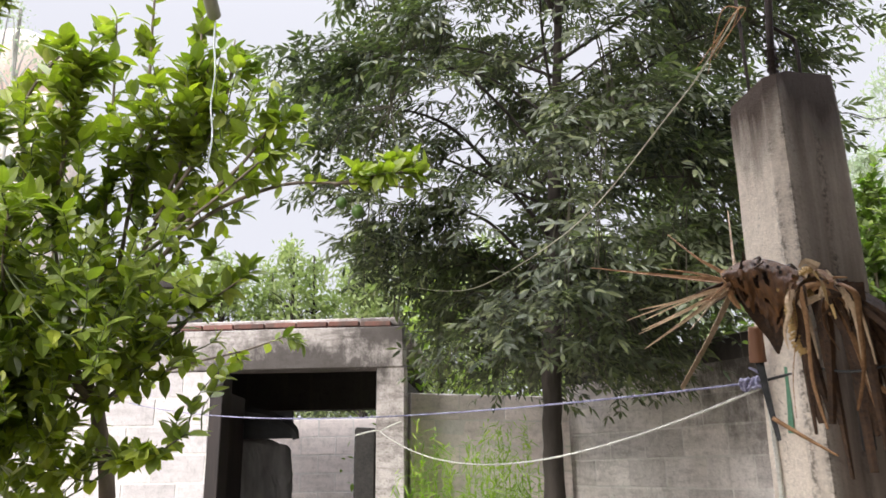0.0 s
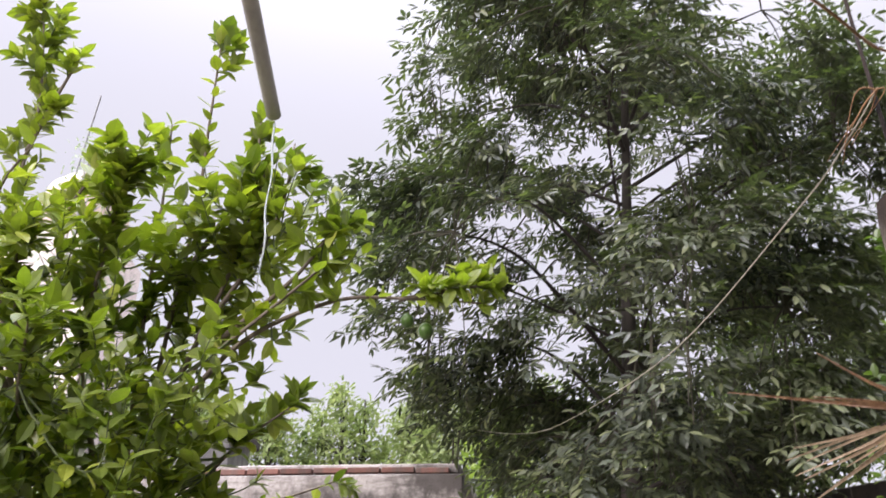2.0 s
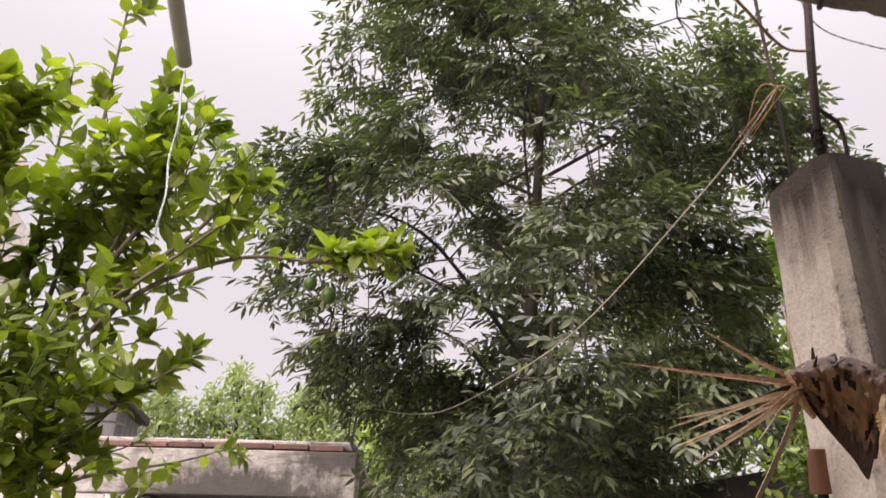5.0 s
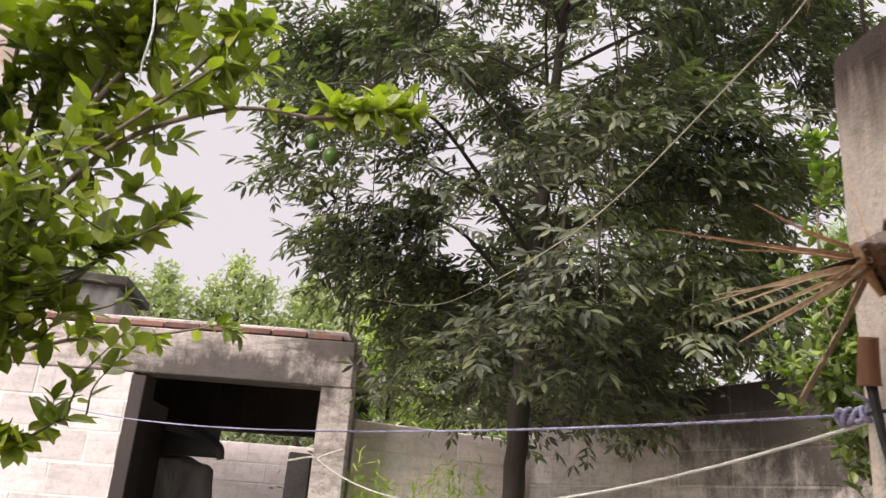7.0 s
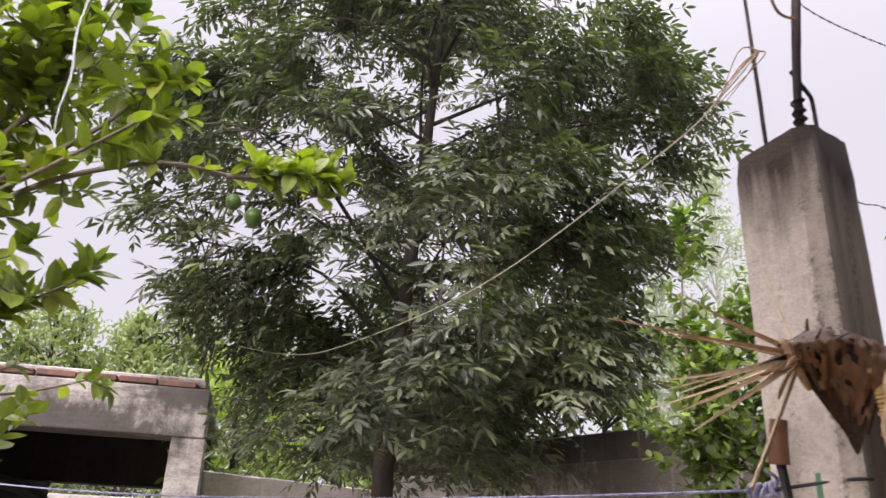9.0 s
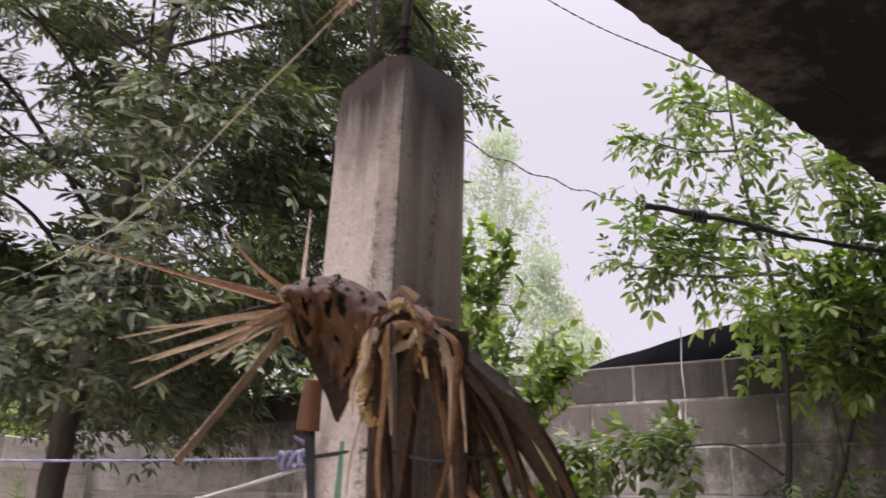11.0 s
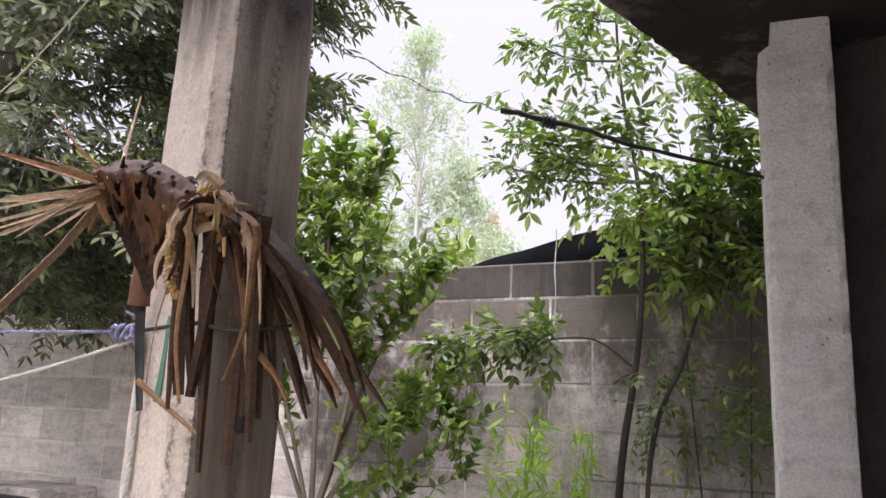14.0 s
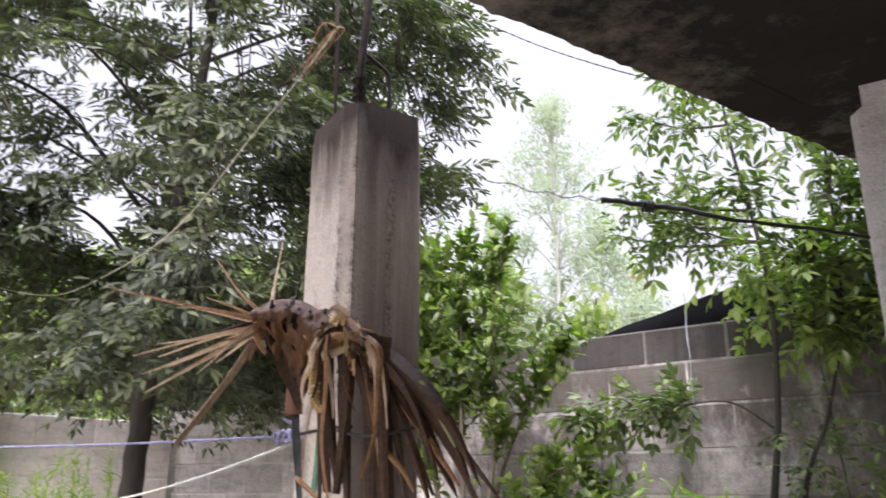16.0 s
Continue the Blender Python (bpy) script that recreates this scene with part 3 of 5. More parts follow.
            s.add([(x, y0 - wd, z), (xs[i + 3], y1 - wd, z), (xs[i + 3], y1 + wd, z), (x, y0 + wd, z), (x, y0, z - h), (xs[i + 3], y1, z - h * 0.9)],
                  [(0, 1, 5, 4), (3, 4, 5, 2), (0, 4, 3), (1, 2, 5)])
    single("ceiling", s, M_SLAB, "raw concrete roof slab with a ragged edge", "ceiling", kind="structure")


def plain_wall(name, a, b, z0, z1, thick, material, label):
    a, b = Vector((*a, 0)), Vector((*b, 0))
    d = b - a
    turn = math.degrees(math.atan2(d.y, d.x))
    bm = box_bm((d.length, thick, z1 - z0), ((a.x + b.x) / 2, (a.y + b.y) / 2, (z0 + z1) / 2), turn, 0.004)
    return single(name, bm, material, label, "wall", kind="structure")


def block_mesh(length, height, depth, material, seed):
    """One hollow-block face: bevelled, slightly uneven box, its length along x and its face towards -y."""
    bm = box_bm((length, depth, height), bevel=0.005)
    rng = random.Random(seed)
    for v in bm.verts:
        v.co += Vector((rng.uniform(-1, 1) * 0.0018, rng.uniform(-1, 1) * 0.002, rng.uniform(-1, 1) * 0.0018))
    me = bpy.data.meshes.new("block")
    bm.to_mesh(me)
    bm.free()
    me.materials.append(material)
    return me


def block_wall(name, start, direction, s0, s1, courses, material, label, phase=0, seed=0, skip=None, proud=0.0025, thick=0.15, gap=0.0085, cap=None):
    """A mortar core with each block a piece of its own, proud of the joints. start: the plan point at s = 0; the face looks to the right of the direction."""
    P, D = Vector((*start, 0)), Vector((*direction, 0)).normalized()
    N = Vector((D.y, -D.x, 0))
    turn = math.degrees(math.atan2(D.y, D.x))
    z0, z1 = courses[0][0], courses[-1][1]
    mid = P + D * (s0 + s1) / 2 - N * (thick / 2 + proud)
    core = single(name, box_bm((s1 - s0, thick, z1 - z0 - 0.004), (mid.x, mid.y, (z0 + z1) / 2), turn, 0.003), M_MORTAR, label, "wall", kind="structure")
    rng = random.Random(seed)
    cache = {}
    for k, (za, zb) in enumerate(courses):
        h = round(zb - za - gap, 3)
        off = 0.2 * ((k + phase) % 2)
        edges = [off + 0.4 * j for j in range(int((s0 - off) / 0.4) - 2, int((s1 - off) / 0.4) + 3)]
        for a, b in zip(edges, edges[1:]):
            a, b = max(a, s0), min(b, s1)
            if b - a < 0.05 or (skip and skip((a + b) / 2, (za + zb) / 2)):
                continue
            ln = round(b - a - gap, 3)
            use = cap if cap and k == len(courses) - 1 else material
            key = (ln, h, rng.randrange(3), use.name)
            if key not in cache:
                cache[key] = block_mesh(ln, h, 0.03, use, int(ln * 1000 + h * 7919 + key[2] * 31) % 997)
            c = P + D * (a + b) / 2 + N * (-0.015 + rng.uniform(-0.001, 0.003))
            ob = new("block", cache[key])
            ob.matrix_basis = pose(c.x, c.y, (za + zb) / 2 + rng.uniform(-0.0015, 0.0015), rng.uniform(-0.5, 0.5), rng.uniform(-0.35, 0.35), turn + rng.uniform(-0.4, 0.4))
            hold(ob, core)
    return core


YARD_P, YARD_D = Vector((3.04, 3.65, 0)), Vector((-0.508, 0.861, 0))
YARD_N = Vector((0.861, 0.508, 0))


def yard(s, out, z):
    """A place by the long yard wall: s along it, out: how far on the yard's side."""
    q = YARD_P + YARD_D * s - YARD_N * out
    return Vector((q.x, q.y, z))


ground()
single("floor", box_bm((6.6, 5.2, 0.12), (0.9, -0.55, -0.06), 13.2, 0.01), M_FLOOR, "bare grey concrete floor under the roof", "floor", kind="structure")
roof_slab()
plain_wall("wall_back", (-2.3, -2.95), (4.1, -1.5), 0, 2.818, 0.15, M_BLOCK, "grey block wall behind the porch")
plain_wall("wall_side", (2.70, 2.46), (3.62, -1.60), 0, 2.818, 0.15, M_DARKWALL, "block wall beside the porch, its shade in the dark colour")


# ---- pillars ----
def pillar():
    base = thing("concrete_pillar", (1.03, 2.5, 0), "weathered pale concrete pillar with blackened top and bare rebar", "pillar")
    # plan of the shaft: bevelled corner towards the yard's open side
    plan = [(0.906, 2.566), (0.944, 2.412), (0.972, 2.386), (1.155, 2.492), (1.165, 2.503), (1.122, 2.680), (1.108, 2.688), (0.918, 2.585)]
    s = Soup()
    n, rings = len(plan), 40
    fine = []
    for i in range(n):
        a, b = Vector(plan[i]), Vector(plan[(i + 1) % n])
        steps = max(1, int((b - a).length / 0.02))
        fine += [a.lerp(b, k / steps) for k in range(steps)]
    m = len(fine)
    v, f = [], []
    for r in range(rings + 1):
        z = 2.575 * r / rings
        for q in fine:
            wob = 0.0025 * noise.noise(Vector((q.x * 22, q.y * 22, z * 6))) + 0.0015 * noise.noise(Vector((q.x * 60, q.y * 60, z * 40)))
            c = Vector((1.035, 2.535))
            d = (q - c).normalized()
            zz = z + (0.010 * noise.noise(Vector((q.x * 18, q.y * 18, 0))) + 0.028 * (q.x - 1.0) / 0.13 if r == rings else 0)
            grow = -0.006 if r == rings else 0
            v.append((q.x + d.x * (wob + grow), q.y + d.y * (wob + grow), zz))
    for r in range(rings):
        f += [(r * m + i, r * m + (i + 1) % m, (r + 1) * m + (i + 1) % m, (r + 1) * m + i) for i in range(m)]
    f.append(tuple(rings * m + i for i in range(m)))
    s.add(v, f)
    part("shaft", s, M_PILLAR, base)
    # starter bars and stirrups left sticking out of the head
    bars = [[(0.985, 2.430, 2.45), (0.985, 2.428, 2.66), (1.005, 2.40, 2.95), (1.05, 2.37, 3.45)],
            [(0.945, 2.50, 2.45), (0.943, 2.50, 2.7), (0.930, 2.49, 3.05), (0.92, 2.47, 3.4)],
            [(1.075, 2.49, 2.45), (1.076, 2.49, 2.63), (1.074, 2.489, 2.695), (1.064, 2.483, 2.712), (1.03, 2.463, 2.72), (0.985, 2.436, 2.73)],
            [(1.10, 2.50, 2.45), (1.10, 2.50, 2.60)], [(1.06, 2.60, 2.45), (1.065, 2.605, 2.66)]]
    first = None
    for i, line in enumerate(bars):
        t = Soup()
        tube(t, smooth_line(line, 8), (0.0095, 0.0045, 0.0048, 0.004, 0.005)[i], sides=7, lump=0.35)
        bar = part("rebar", t, M_REBAR, base, "rusty bent steel bar")
        first = first or bar
    for z in (2.59, 2.612, 2.638):
        t = Soup()
        tube(t, [(0.985 + 0.013 * math.cos(a), 2.43 + 0.013 * math.sin(a), z + 0.006 * a / 3) for a in [k * 0.5 for k in range(14)]], 0.003, sides=5)
        part("tie_wire", t, M_REBAR, first, "black tie wire round the bar")
    # marks: green paint drip, dark wet seam
    g = Soup()
    line = [Vector((0.931, 2.462, 1.85)), Vector((0.930, 2.462, 1.79)), Vector((0.928, 2.462, 1.74)), Vector((0.926, 2.464, 1.70))]
    ribbon(g, line, 0.010, 0.022, (0.24, -0.97, 0), 0, 0.002)
    part("paint_drip", g, M_GREENPAINT, base, "runny green paint mark")
    return base


def post():
    base = thing("porch_post", (2.5, 2.27, 0), "pale grey square concrete post under the roof slab", "post")
    c = Vector((2.377, 2.283)), Vector((2.49, 2.134))
    d = (c[1] - c[0]).normalized()
    nrm = Vector((-d.y, d.x))
    s = Soup()
    plan = [c[0], c[1], c[1] + nrm * 0.19, c[0] + nrm * 0.19]
    fine = []
    for i in range(4):
        a, b = plan[i], plan[(i + 1) % 4]
        fine += [a.lerp(b, k / 9) for k in range(9)]
    mid = sum(plan, Vector((0, 0))) / 4
    rings, m = 130, len(fine)
    v, f = [], []
    for r in range(rings + 1):
        z = 2.818 * r / rings
        for i, q in enumerate(fine):
            e = (q - mid).normalized()
            wob = 0.0025 * noise.noise(Vector((q.x * 20, q.y * 20, z * 7)))
            corner = min(i % 9, 9 - i % 9)
            if corner == 0:
                wob -= 0.004 + 0.020 * max(0, noise.noise(Vector((i * 3.1, z * 15, 1)))) + 0.008 * max(0, noise.noise(Vector((i * 5.3, z * 47, 4))))
            p = q + e * wob
            if z > 2.745 and (p - c[0]).dot(d) < 0.035:
                p = p + d * (0.035 - (p - c[0]).dot(d))
            v.append((p.x, p.y, z))
    for r in range(rings):
        f += [(r * m + i, r * m + (i + 1) % m, (r + 1) * m + (i + 1) % m, (r + 1) * m + i) for i in range(m)]
    f.append(tuple(rings * m + i for i in range(m)))
    s.add(v, f)
    part("shaft", s, M_POST, base)
    return base


pillar()
post()

# ---- outbuilding across the yard ----
BY = 6.30


def outbuilding():
    base = thing("outbuilding", (-2.3, 7.3, 0), "unfinished block outbuilding with open dark doorway and flat roof", "building")
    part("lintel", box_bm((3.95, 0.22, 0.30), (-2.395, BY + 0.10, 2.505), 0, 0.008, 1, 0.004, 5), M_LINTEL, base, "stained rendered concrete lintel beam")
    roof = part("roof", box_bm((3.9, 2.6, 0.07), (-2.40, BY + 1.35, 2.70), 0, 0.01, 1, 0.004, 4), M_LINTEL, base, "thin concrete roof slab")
    rng = random.Random(3)
    bm = box_bm((0.225, 0.11, 0.036), bevel=0.004)
    me = bpy.data.meshes.new("brick")
    bm.to_mesh(me)
    bm.free()
    me.materials.append(M_BRICK)
    for i in range(16):
        ob = new("brick", me)
        ob.matrix_basis = pose(-4.2 + 0.238 * i, BY + 0.05 + rng.uniform(-0.008, 0.006), 2.683 + rng.uniform(-0.004, 0.004), rng.uniform(-1, 1), 0, rng.uniform(-2, 2))
        hold(ob, roof)
    part("corner_post", box_bm((0.205, 0.20, 2.36), (-0.515, BY + 0.105, 1.18), 0, 0.006, 1, 0.003, 6), M_LINTEL, base, "grey concrete corner post")
    # rear lintel and room walls carry the interior's shade in their dark colour
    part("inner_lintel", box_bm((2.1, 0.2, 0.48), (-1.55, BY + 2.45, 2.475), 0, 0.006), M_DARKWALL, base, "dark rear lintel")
    part("side_wall", box_bm((0.15, 2.3, 2.66), (-2.62, BY + 1.4, 1.33), 0, 0.004), M_DARKWALL, base, "inner wall, the room's shade in its dark colour")
    part("side_wall", box_bm((0.12, 2.2, 2.3), (-0.50, BY + 1.42, 1.15), 0, 0.004), M_DARKWALL, base, "inner wall, the room's shade in its dark colour")
    part("door", box_bm((0.05, 0.52, 2.2), (-1.83, BY + 0.50, 1.12), 4, 0.004, 1, 0.002, 3), M_DOOR, base, "dark reddish door standing open")
    part("door_jamb", box_bm((0.10, 0.2, 2.34), (-1.80, BY + 0.10, 1.17), 0, 0.006, 1, 0.002, 4), M_DOOR, base, "near-black door jamb")
    part("timber_prop", box_bm((0.15, 0.10, 1.93), (-0.70, BY + 0.06, 0.965), 3, 0.012, 1, 0.008, 7), M_STICK, base, "black charred timber prop")
    for dx in (0.0, 0.03):
        t = Soup()
        tube(t, [(-0.50 + dx, BY + 0.12, 2.6), (-0.505 + dx, BY + 0.12, 2.80), (-0.50 + dx * 1.5, BY + 0.12, 2.98)], 0.007, sides=6)
        part("rebar", t, M_REBAR, base, "rusty starter bar")
    # boarding and a hanging panel inside
    t = Soup()
    ribbon(t, smooth_line([(-1.78, BY + 0.66, 2.10), (-1.58, BY + 0.68, 2.06), (-1.40, BY + 0.66, 1.97), (-1.36, BY + 0.66, 1.88)], 6), 0.10, 0.06, (0, 0.2, 1), 0.3)
    part("torn_sheet", t, M_BLACK, base, "black torn plastic sheet")
    part("hanging_panel", box_bm((0.42, 0.03, 0.22), (-1.61, BY + 0.72, 2.0), -6, 0.006, 1, 0.003, 2), M_BLACK, base, "black board hung inside the doorway")
    return base


ob_house = outbuilding()
def covered_drum():
    bm = box_bm((0.44, 0.30, 1.90), (-1.66, BY + 0.95, 0.95), 14, 0.03, 2, 0.05, 9, 3)
    for v in bm.verts:
        v.co.x += 0.10 * (v.co.z - 1.0) * -0.6 + 0.02 * noise.noise(v.co * 11)
        v.co.z -= 0.22 * max(0.0, v.co.x + 1.75) * (v.co.z > 1.6)
        v.co.y += 0.03 * noise.noise(v.co * 6)
    single("covered_drum", bm, M_TIN, "grey drum under a crumpled sheet inside the outbuilding", "drum")


covered_drum()
COURSE = lambda z0, n, h=0.2: [(z0 + h * k, z0 + h * (k + 1)) for k in range(n)]
block_wall("wall_outbuilding", (-4.25, BY), (1, 0), 0.0, 2.41, COURSE(-0.035, 12)[:-1] + [(2.165, 2.352)], M_BLOCK_PALE, "pale whitewashed concrete block wall of the outbuilding", seed=5)
block_wall("wall_far", (-3.4, 9.7), (1, 0), 0, 3.2, COURSE(0.01, 11), M_BLOCK_PINK, "pinkish block wall behind the outbuilding", seed=8)
# boundary walls of the yard
wd = YARD_D
courses = COURSE(-0.11, 12) + [(2.29, 2.46)]
block_wall("wall_yard", (YARD_P.x, YARD_P.y), (-wd.x, -wd.y), -4.35, 2.2, courses, M_BLOCK, "grey concrete block boundary wall, damp and mossy", phase=0, seed=2, proud=0.004, gap=0.0105, cap=M_BLOCK_MOULD)
block_wall("wall_pink", (-0.40, 6.62), (1.26, 0.66), 0, 1.40, COURSE(0.0, 11), M_BLOCK_PINK, "low pinkish rendered block wall with stains", seed=3)


# ---- trees ----
def profile(points, z):
    for (a, ra), (b, rb) in zip(points, points[1:]):
        if a <= z <= b:
            return ra + (rb - ra) * (z - a) / (b - a)
    return 0.0


ASH_WEST = [(1.9, 0.45), (2.05, 0.05), (2.2, -0.4), (2.6, -0.58), (3.0, -0.75), (3.4, -1.0), (3.7, -1.25), (4.5, -1.38), (4.75, -1.32), (4.92, -0.95), (5.02, -0.5), (5.2, -0.6), (5.47, -0.8), (5.75, -0.45), (6.1, 0.0), (6.5, 0.35)]
ASH_EAST = [(1.9, 1.1), (2.2, 1.6), (2.5, 1.9), (3.3, 2.3), (3.8, 2.6), (4.15, 2.9), (4.5, 2.7), (5.0, 2.2), (5.6, 1.8), (6.5, 1.0)]


def ash_tree():
    """Trunk, limbs and sprays of drooping feathered leaves inside a lopsided crown with gaps."""
    rng = random.Random(11)
    base = thing("ash_tree", (0.55, 5.6, 0), "tall leafy ash tree with dark feathery foliage", "tree")
    trunk = smooth_line([(0.55, 5.6, -0.1), (0.58, 5.6, 1.0), (0.59, 5.6, 1.9), (0.64, 5.6, 2.86), (0.70, 5.58, 3.7), (0.76, 5.52, 4.6), (0.86, 5.5, 6.0)], 8)
    s = Soup()
    tube(s, trunk, 0.085, 0.018, 10, 0.25)
    part("trunk", s, M_BARK, base, smooth=True)

    def inside(z, u, a):
        west, east = profile(ASH_WEST, z), profile(ASH_EAST, z)
        mid, half = (west + east) / 2, (east - west) / 2
        deep = min(1.35, 0.35 + 0.85 * half)
        return Vector((mid + half * u * math.cos(a), 5.5 + deep * u * math.sin(a), z))

    limbs = []
    for i in range(30):
        z = 2.3 + 3.3 * (i + rng.random()) / 30
        start = min(trunk, key=lambda q: abs(q.z - z))
        zt = min(6.2, z + rng.uniform(0.15, 0.75))
        end = inside(zt, rng.uniform(0.62, 0.9), i * 2.39996 + rng.uniform(-0.4, 0.4))
        mid = start.lerp(end, 0.5) + Vector((rng.uniform(-0.12, 0.12), rng.uniform(-0.12, 0.12), rng.uniform(0.05, 0.28)))
        line = smooth_line([start, mid, end], 7)
        limbs.append(line)
        t = Soup()
        tube(t, line, 0.010 + 0.009 * rng.random(), 0.004, 6, 0.2)
        part("limb", t, M_BARK, base, smooth=True)
    nodes = [q for l in limbs for q in l[3:]] + trunk[26:]
    leaves, twigs = Soup(), Soup()
    kinds = [pinnate_template(rng.uniform(0.19, 0.28), rng.choice((3, 3, 4)), rng.uniform(0.068, 0.094), rng.uniform(0.021, 0.029), rng, rng.uniform(0.05, 0.28)) for _ in range(10)]
    poses = []
    count = 0
    while count < 800:
        z = rng.uniform(2.08, 6.4)
        c = inside(z, math.sqrt(rng.uniform(0.04, 1.0)), rng.uniform(0, 2 * math.pi))
        # open windows in the crown, wider towards the top, and the bare stretch of trunk
        if noise.noise(Vector((c.x * 2.3 + 3, c.y * 0.9, c.z * 2.3 + 7))) < -0.06 + 0.07 * (z > 3.2) + 0.06 * (z > 4.6) - 0.2 * (z < 3.7 and c.x > 0.7) - 0.10 * (z > 4.2 and c.x > 0.8):
            continue
        if c.y < 5.7 and abs(c.x - 0.52) < 0.2 and 2.5 < z < 3.2:
            continue
        if c.x < 0.2 and z < 2.75 and rng.random() < 0.45:
            continue
        count += 1
        near = min(nodes, key=lambda q: (q - c).length_squared)
        out = Vector((c.x - 0.65, c.y - 5.5, 0.1)).normalized()
        line = smooth_line([near, near.lerp(c, 0.6) + Vector((0, 0, 0.10)), c + Vector((0, 0, -0.04))], 4)
        tube(twigs, line, 0.006, 0.0025, 4)
        for k in range(rng.randint(12, 17)):
            q = line[min(int(rng.uniform(0.5, 1.0) * (len(line) - 1)), len(line) - 1)]
            turn = rng.uniform(-1.9, 1.9)
            d = Vector((out.x * math.cos(turn) - out.y * math.sin(turn), out.x * math.sin(turn) + out.y * math.cos(turn), rng.uniform(-0.5, 0.4)))
            poses.append(leaf_pose(q, d, rng, rng.uniform(0.65, 1.08), out * 0.55 + Vector((0, 0, 0.85)), 0.45))
    scatter(leaves, kinds, poses)
    part("twiggery", twigs, M_TWIG, base, "thin dark twigs")["kind"] = "stuff"
    part("crown", leaves, M_LEAF_ASH, base, "dense dark green pinnate leaves")["kind"] = "stuff"


def citrus(name, base_at, trunk_lines, limbs, filler, leaf_size, material, bark, label, seed, singles=0, density=1.0, clear=None):
    """A citrus tree: trunk, limbs, twigs with oval leaves set alternately. filler: (centre, radii, number) of twigs that fill the crown."""
    rng = random.Random(seed)
    base = thing(name, base_at, label, "tree")
    for line, r0, r1 in trunk_lines:
        s = Soup()
        tube(s, smooth_line(line, 8), r0, r1, 9, 0.2)
        part("trunk", s, bark, base, smooth=True)
    shoots = []
    nodes = []
    for line, r0, *rest in limbs:
        bare = rest[0] if rest else 0.25
        l = smooth_line(line, 7)
        s = Soup()
        tube(s, l, r0, 0.0025, 6, 0.15)
        part("limb", s, M_TWIG if r0 < 0.008 else bark, base, smooth=True)
        nodes += l
        shoots.append((l, int(len(l) * bare)))
        for i in range(int(len(l) * (bare + 0.08)), len(l)):
            for _ in range(2):
                if rng.random() < 0.75 * density * (0.55 * (1.1 - i / len(l)) if r0 < 0.0095 else 1):
                    d = ((l[i] - l[i - 1]).normalized() * 0.7 + rand_dir(rng) * 0.9 + Vector((0, 0, 0.35))).normalized()
                    end = l[i] + d * (rng.uniform(0.03, 0.09) if r0 < 0.0095 else rng.uniform(0.05, 0.15))
                    shoots.append((smooth_line([l[i], l[i].lerp(end, 0.5) + rand_dir(rng) * 0.012, end], 4), 1))
    twigs = Soup()
    for centre, radii, number in filler:
        for _ in range(number):
            d = rand_dir(rng)
            r = rng.random() ** 0.4
            c = Vector((centre[0] + d.x * r * radii[0], centre[1] + d.y * r * radii[1], centre[2] + d.z * r * radii[2]))
            if noise.noise(c * 4.5 + Vector((seed, 0, 0))) < -0.2 or (clear and clear(c)):
                continue
            near = min(nodes, key=lambda q: (q - c).length_squared)
            if (near - c).length > 0.5:
                near = near.lerp(c, 0.5)
            mid = near.lerp(c, 0.55) + Vector((0, 0, -0.03)) + rand_dir(rng) * 0.03
            tip = c + Vector((d.x * 0.07, d.y * 0.07, rng.uniform(0.02, 0.13)))
            shoots.append((smooth_line([near, mid, c, tip], 5), 4))
    kinds = [leaf_template(leaf_size * rng.uniform(0.85, 1.12), leaf_size * rng.uniform(0.5, 0.64), rng.uniform(0.1, 0.35), rng.uniform(0.02, 0.22), 4) for _ in range(8)]
    poses = []
    for line, first in shoots:
        tube(twigs, line, 0.0032, 0.0014, 4)
        turn = rng.uniform(0, 6.28)
        for i in range(first, len(line)):
            if len(line) > 12 and rng.random() < 0.42:
                continue
            q = line[i]
            ax = (line[i] - line[i - 1]).normalized()
            side = ax.orthogonal().normalized()
            for k in range(2):
                turn += 2.4
                o = side * math.cos(turn) + ax.cross(side) * math.sin(turn)
                d = ax * rng.uniform(0.5, 1.1) + o + Vector((0, 0, rng.uniform(-0.25, 0.45)))
                poses.append(leaf_pose(q + ax * rng.uniform(-0.008, 0.008), d, rng, rng.uniform(0.6, 1.15), Vector((0, -0.25, 1)) + ax * 0.5, 0.55))
    part("twiggery", twigs, M_TWIG_GREEN, base, "thin green twigs")["kind"] = "stuff"
    if singles:
        rng.shuffle(poses)
        near_ones = sorted(poses, key=lambda m: (m.translation - Vector((0.2, 1.2, 2.2))).length)[:singles]
        chosen = set(id(m) for m in near_ones)
        meshes = []
        for v, f in kinds:
            me = bpy.data.meshes.new("leaf")
            me.from_pydata(v.tolist(), [], f)
            me.materials.append(material)
            meshes.append(me)
        for i, m in enumerate(near_ones):
            ob = new("leaf", meshes[i % len(meshes)])
            ob.matrix_basis = m
            hold(ob, base)
        poses = [m for m in poses if id(m) not in chosen]
    leaves = Soup()
    scatter(leaves, kinds, poses)
    part("crown", leaves, material, base, "glossy oval green leaves")["kind"] = "stuff"
    return base


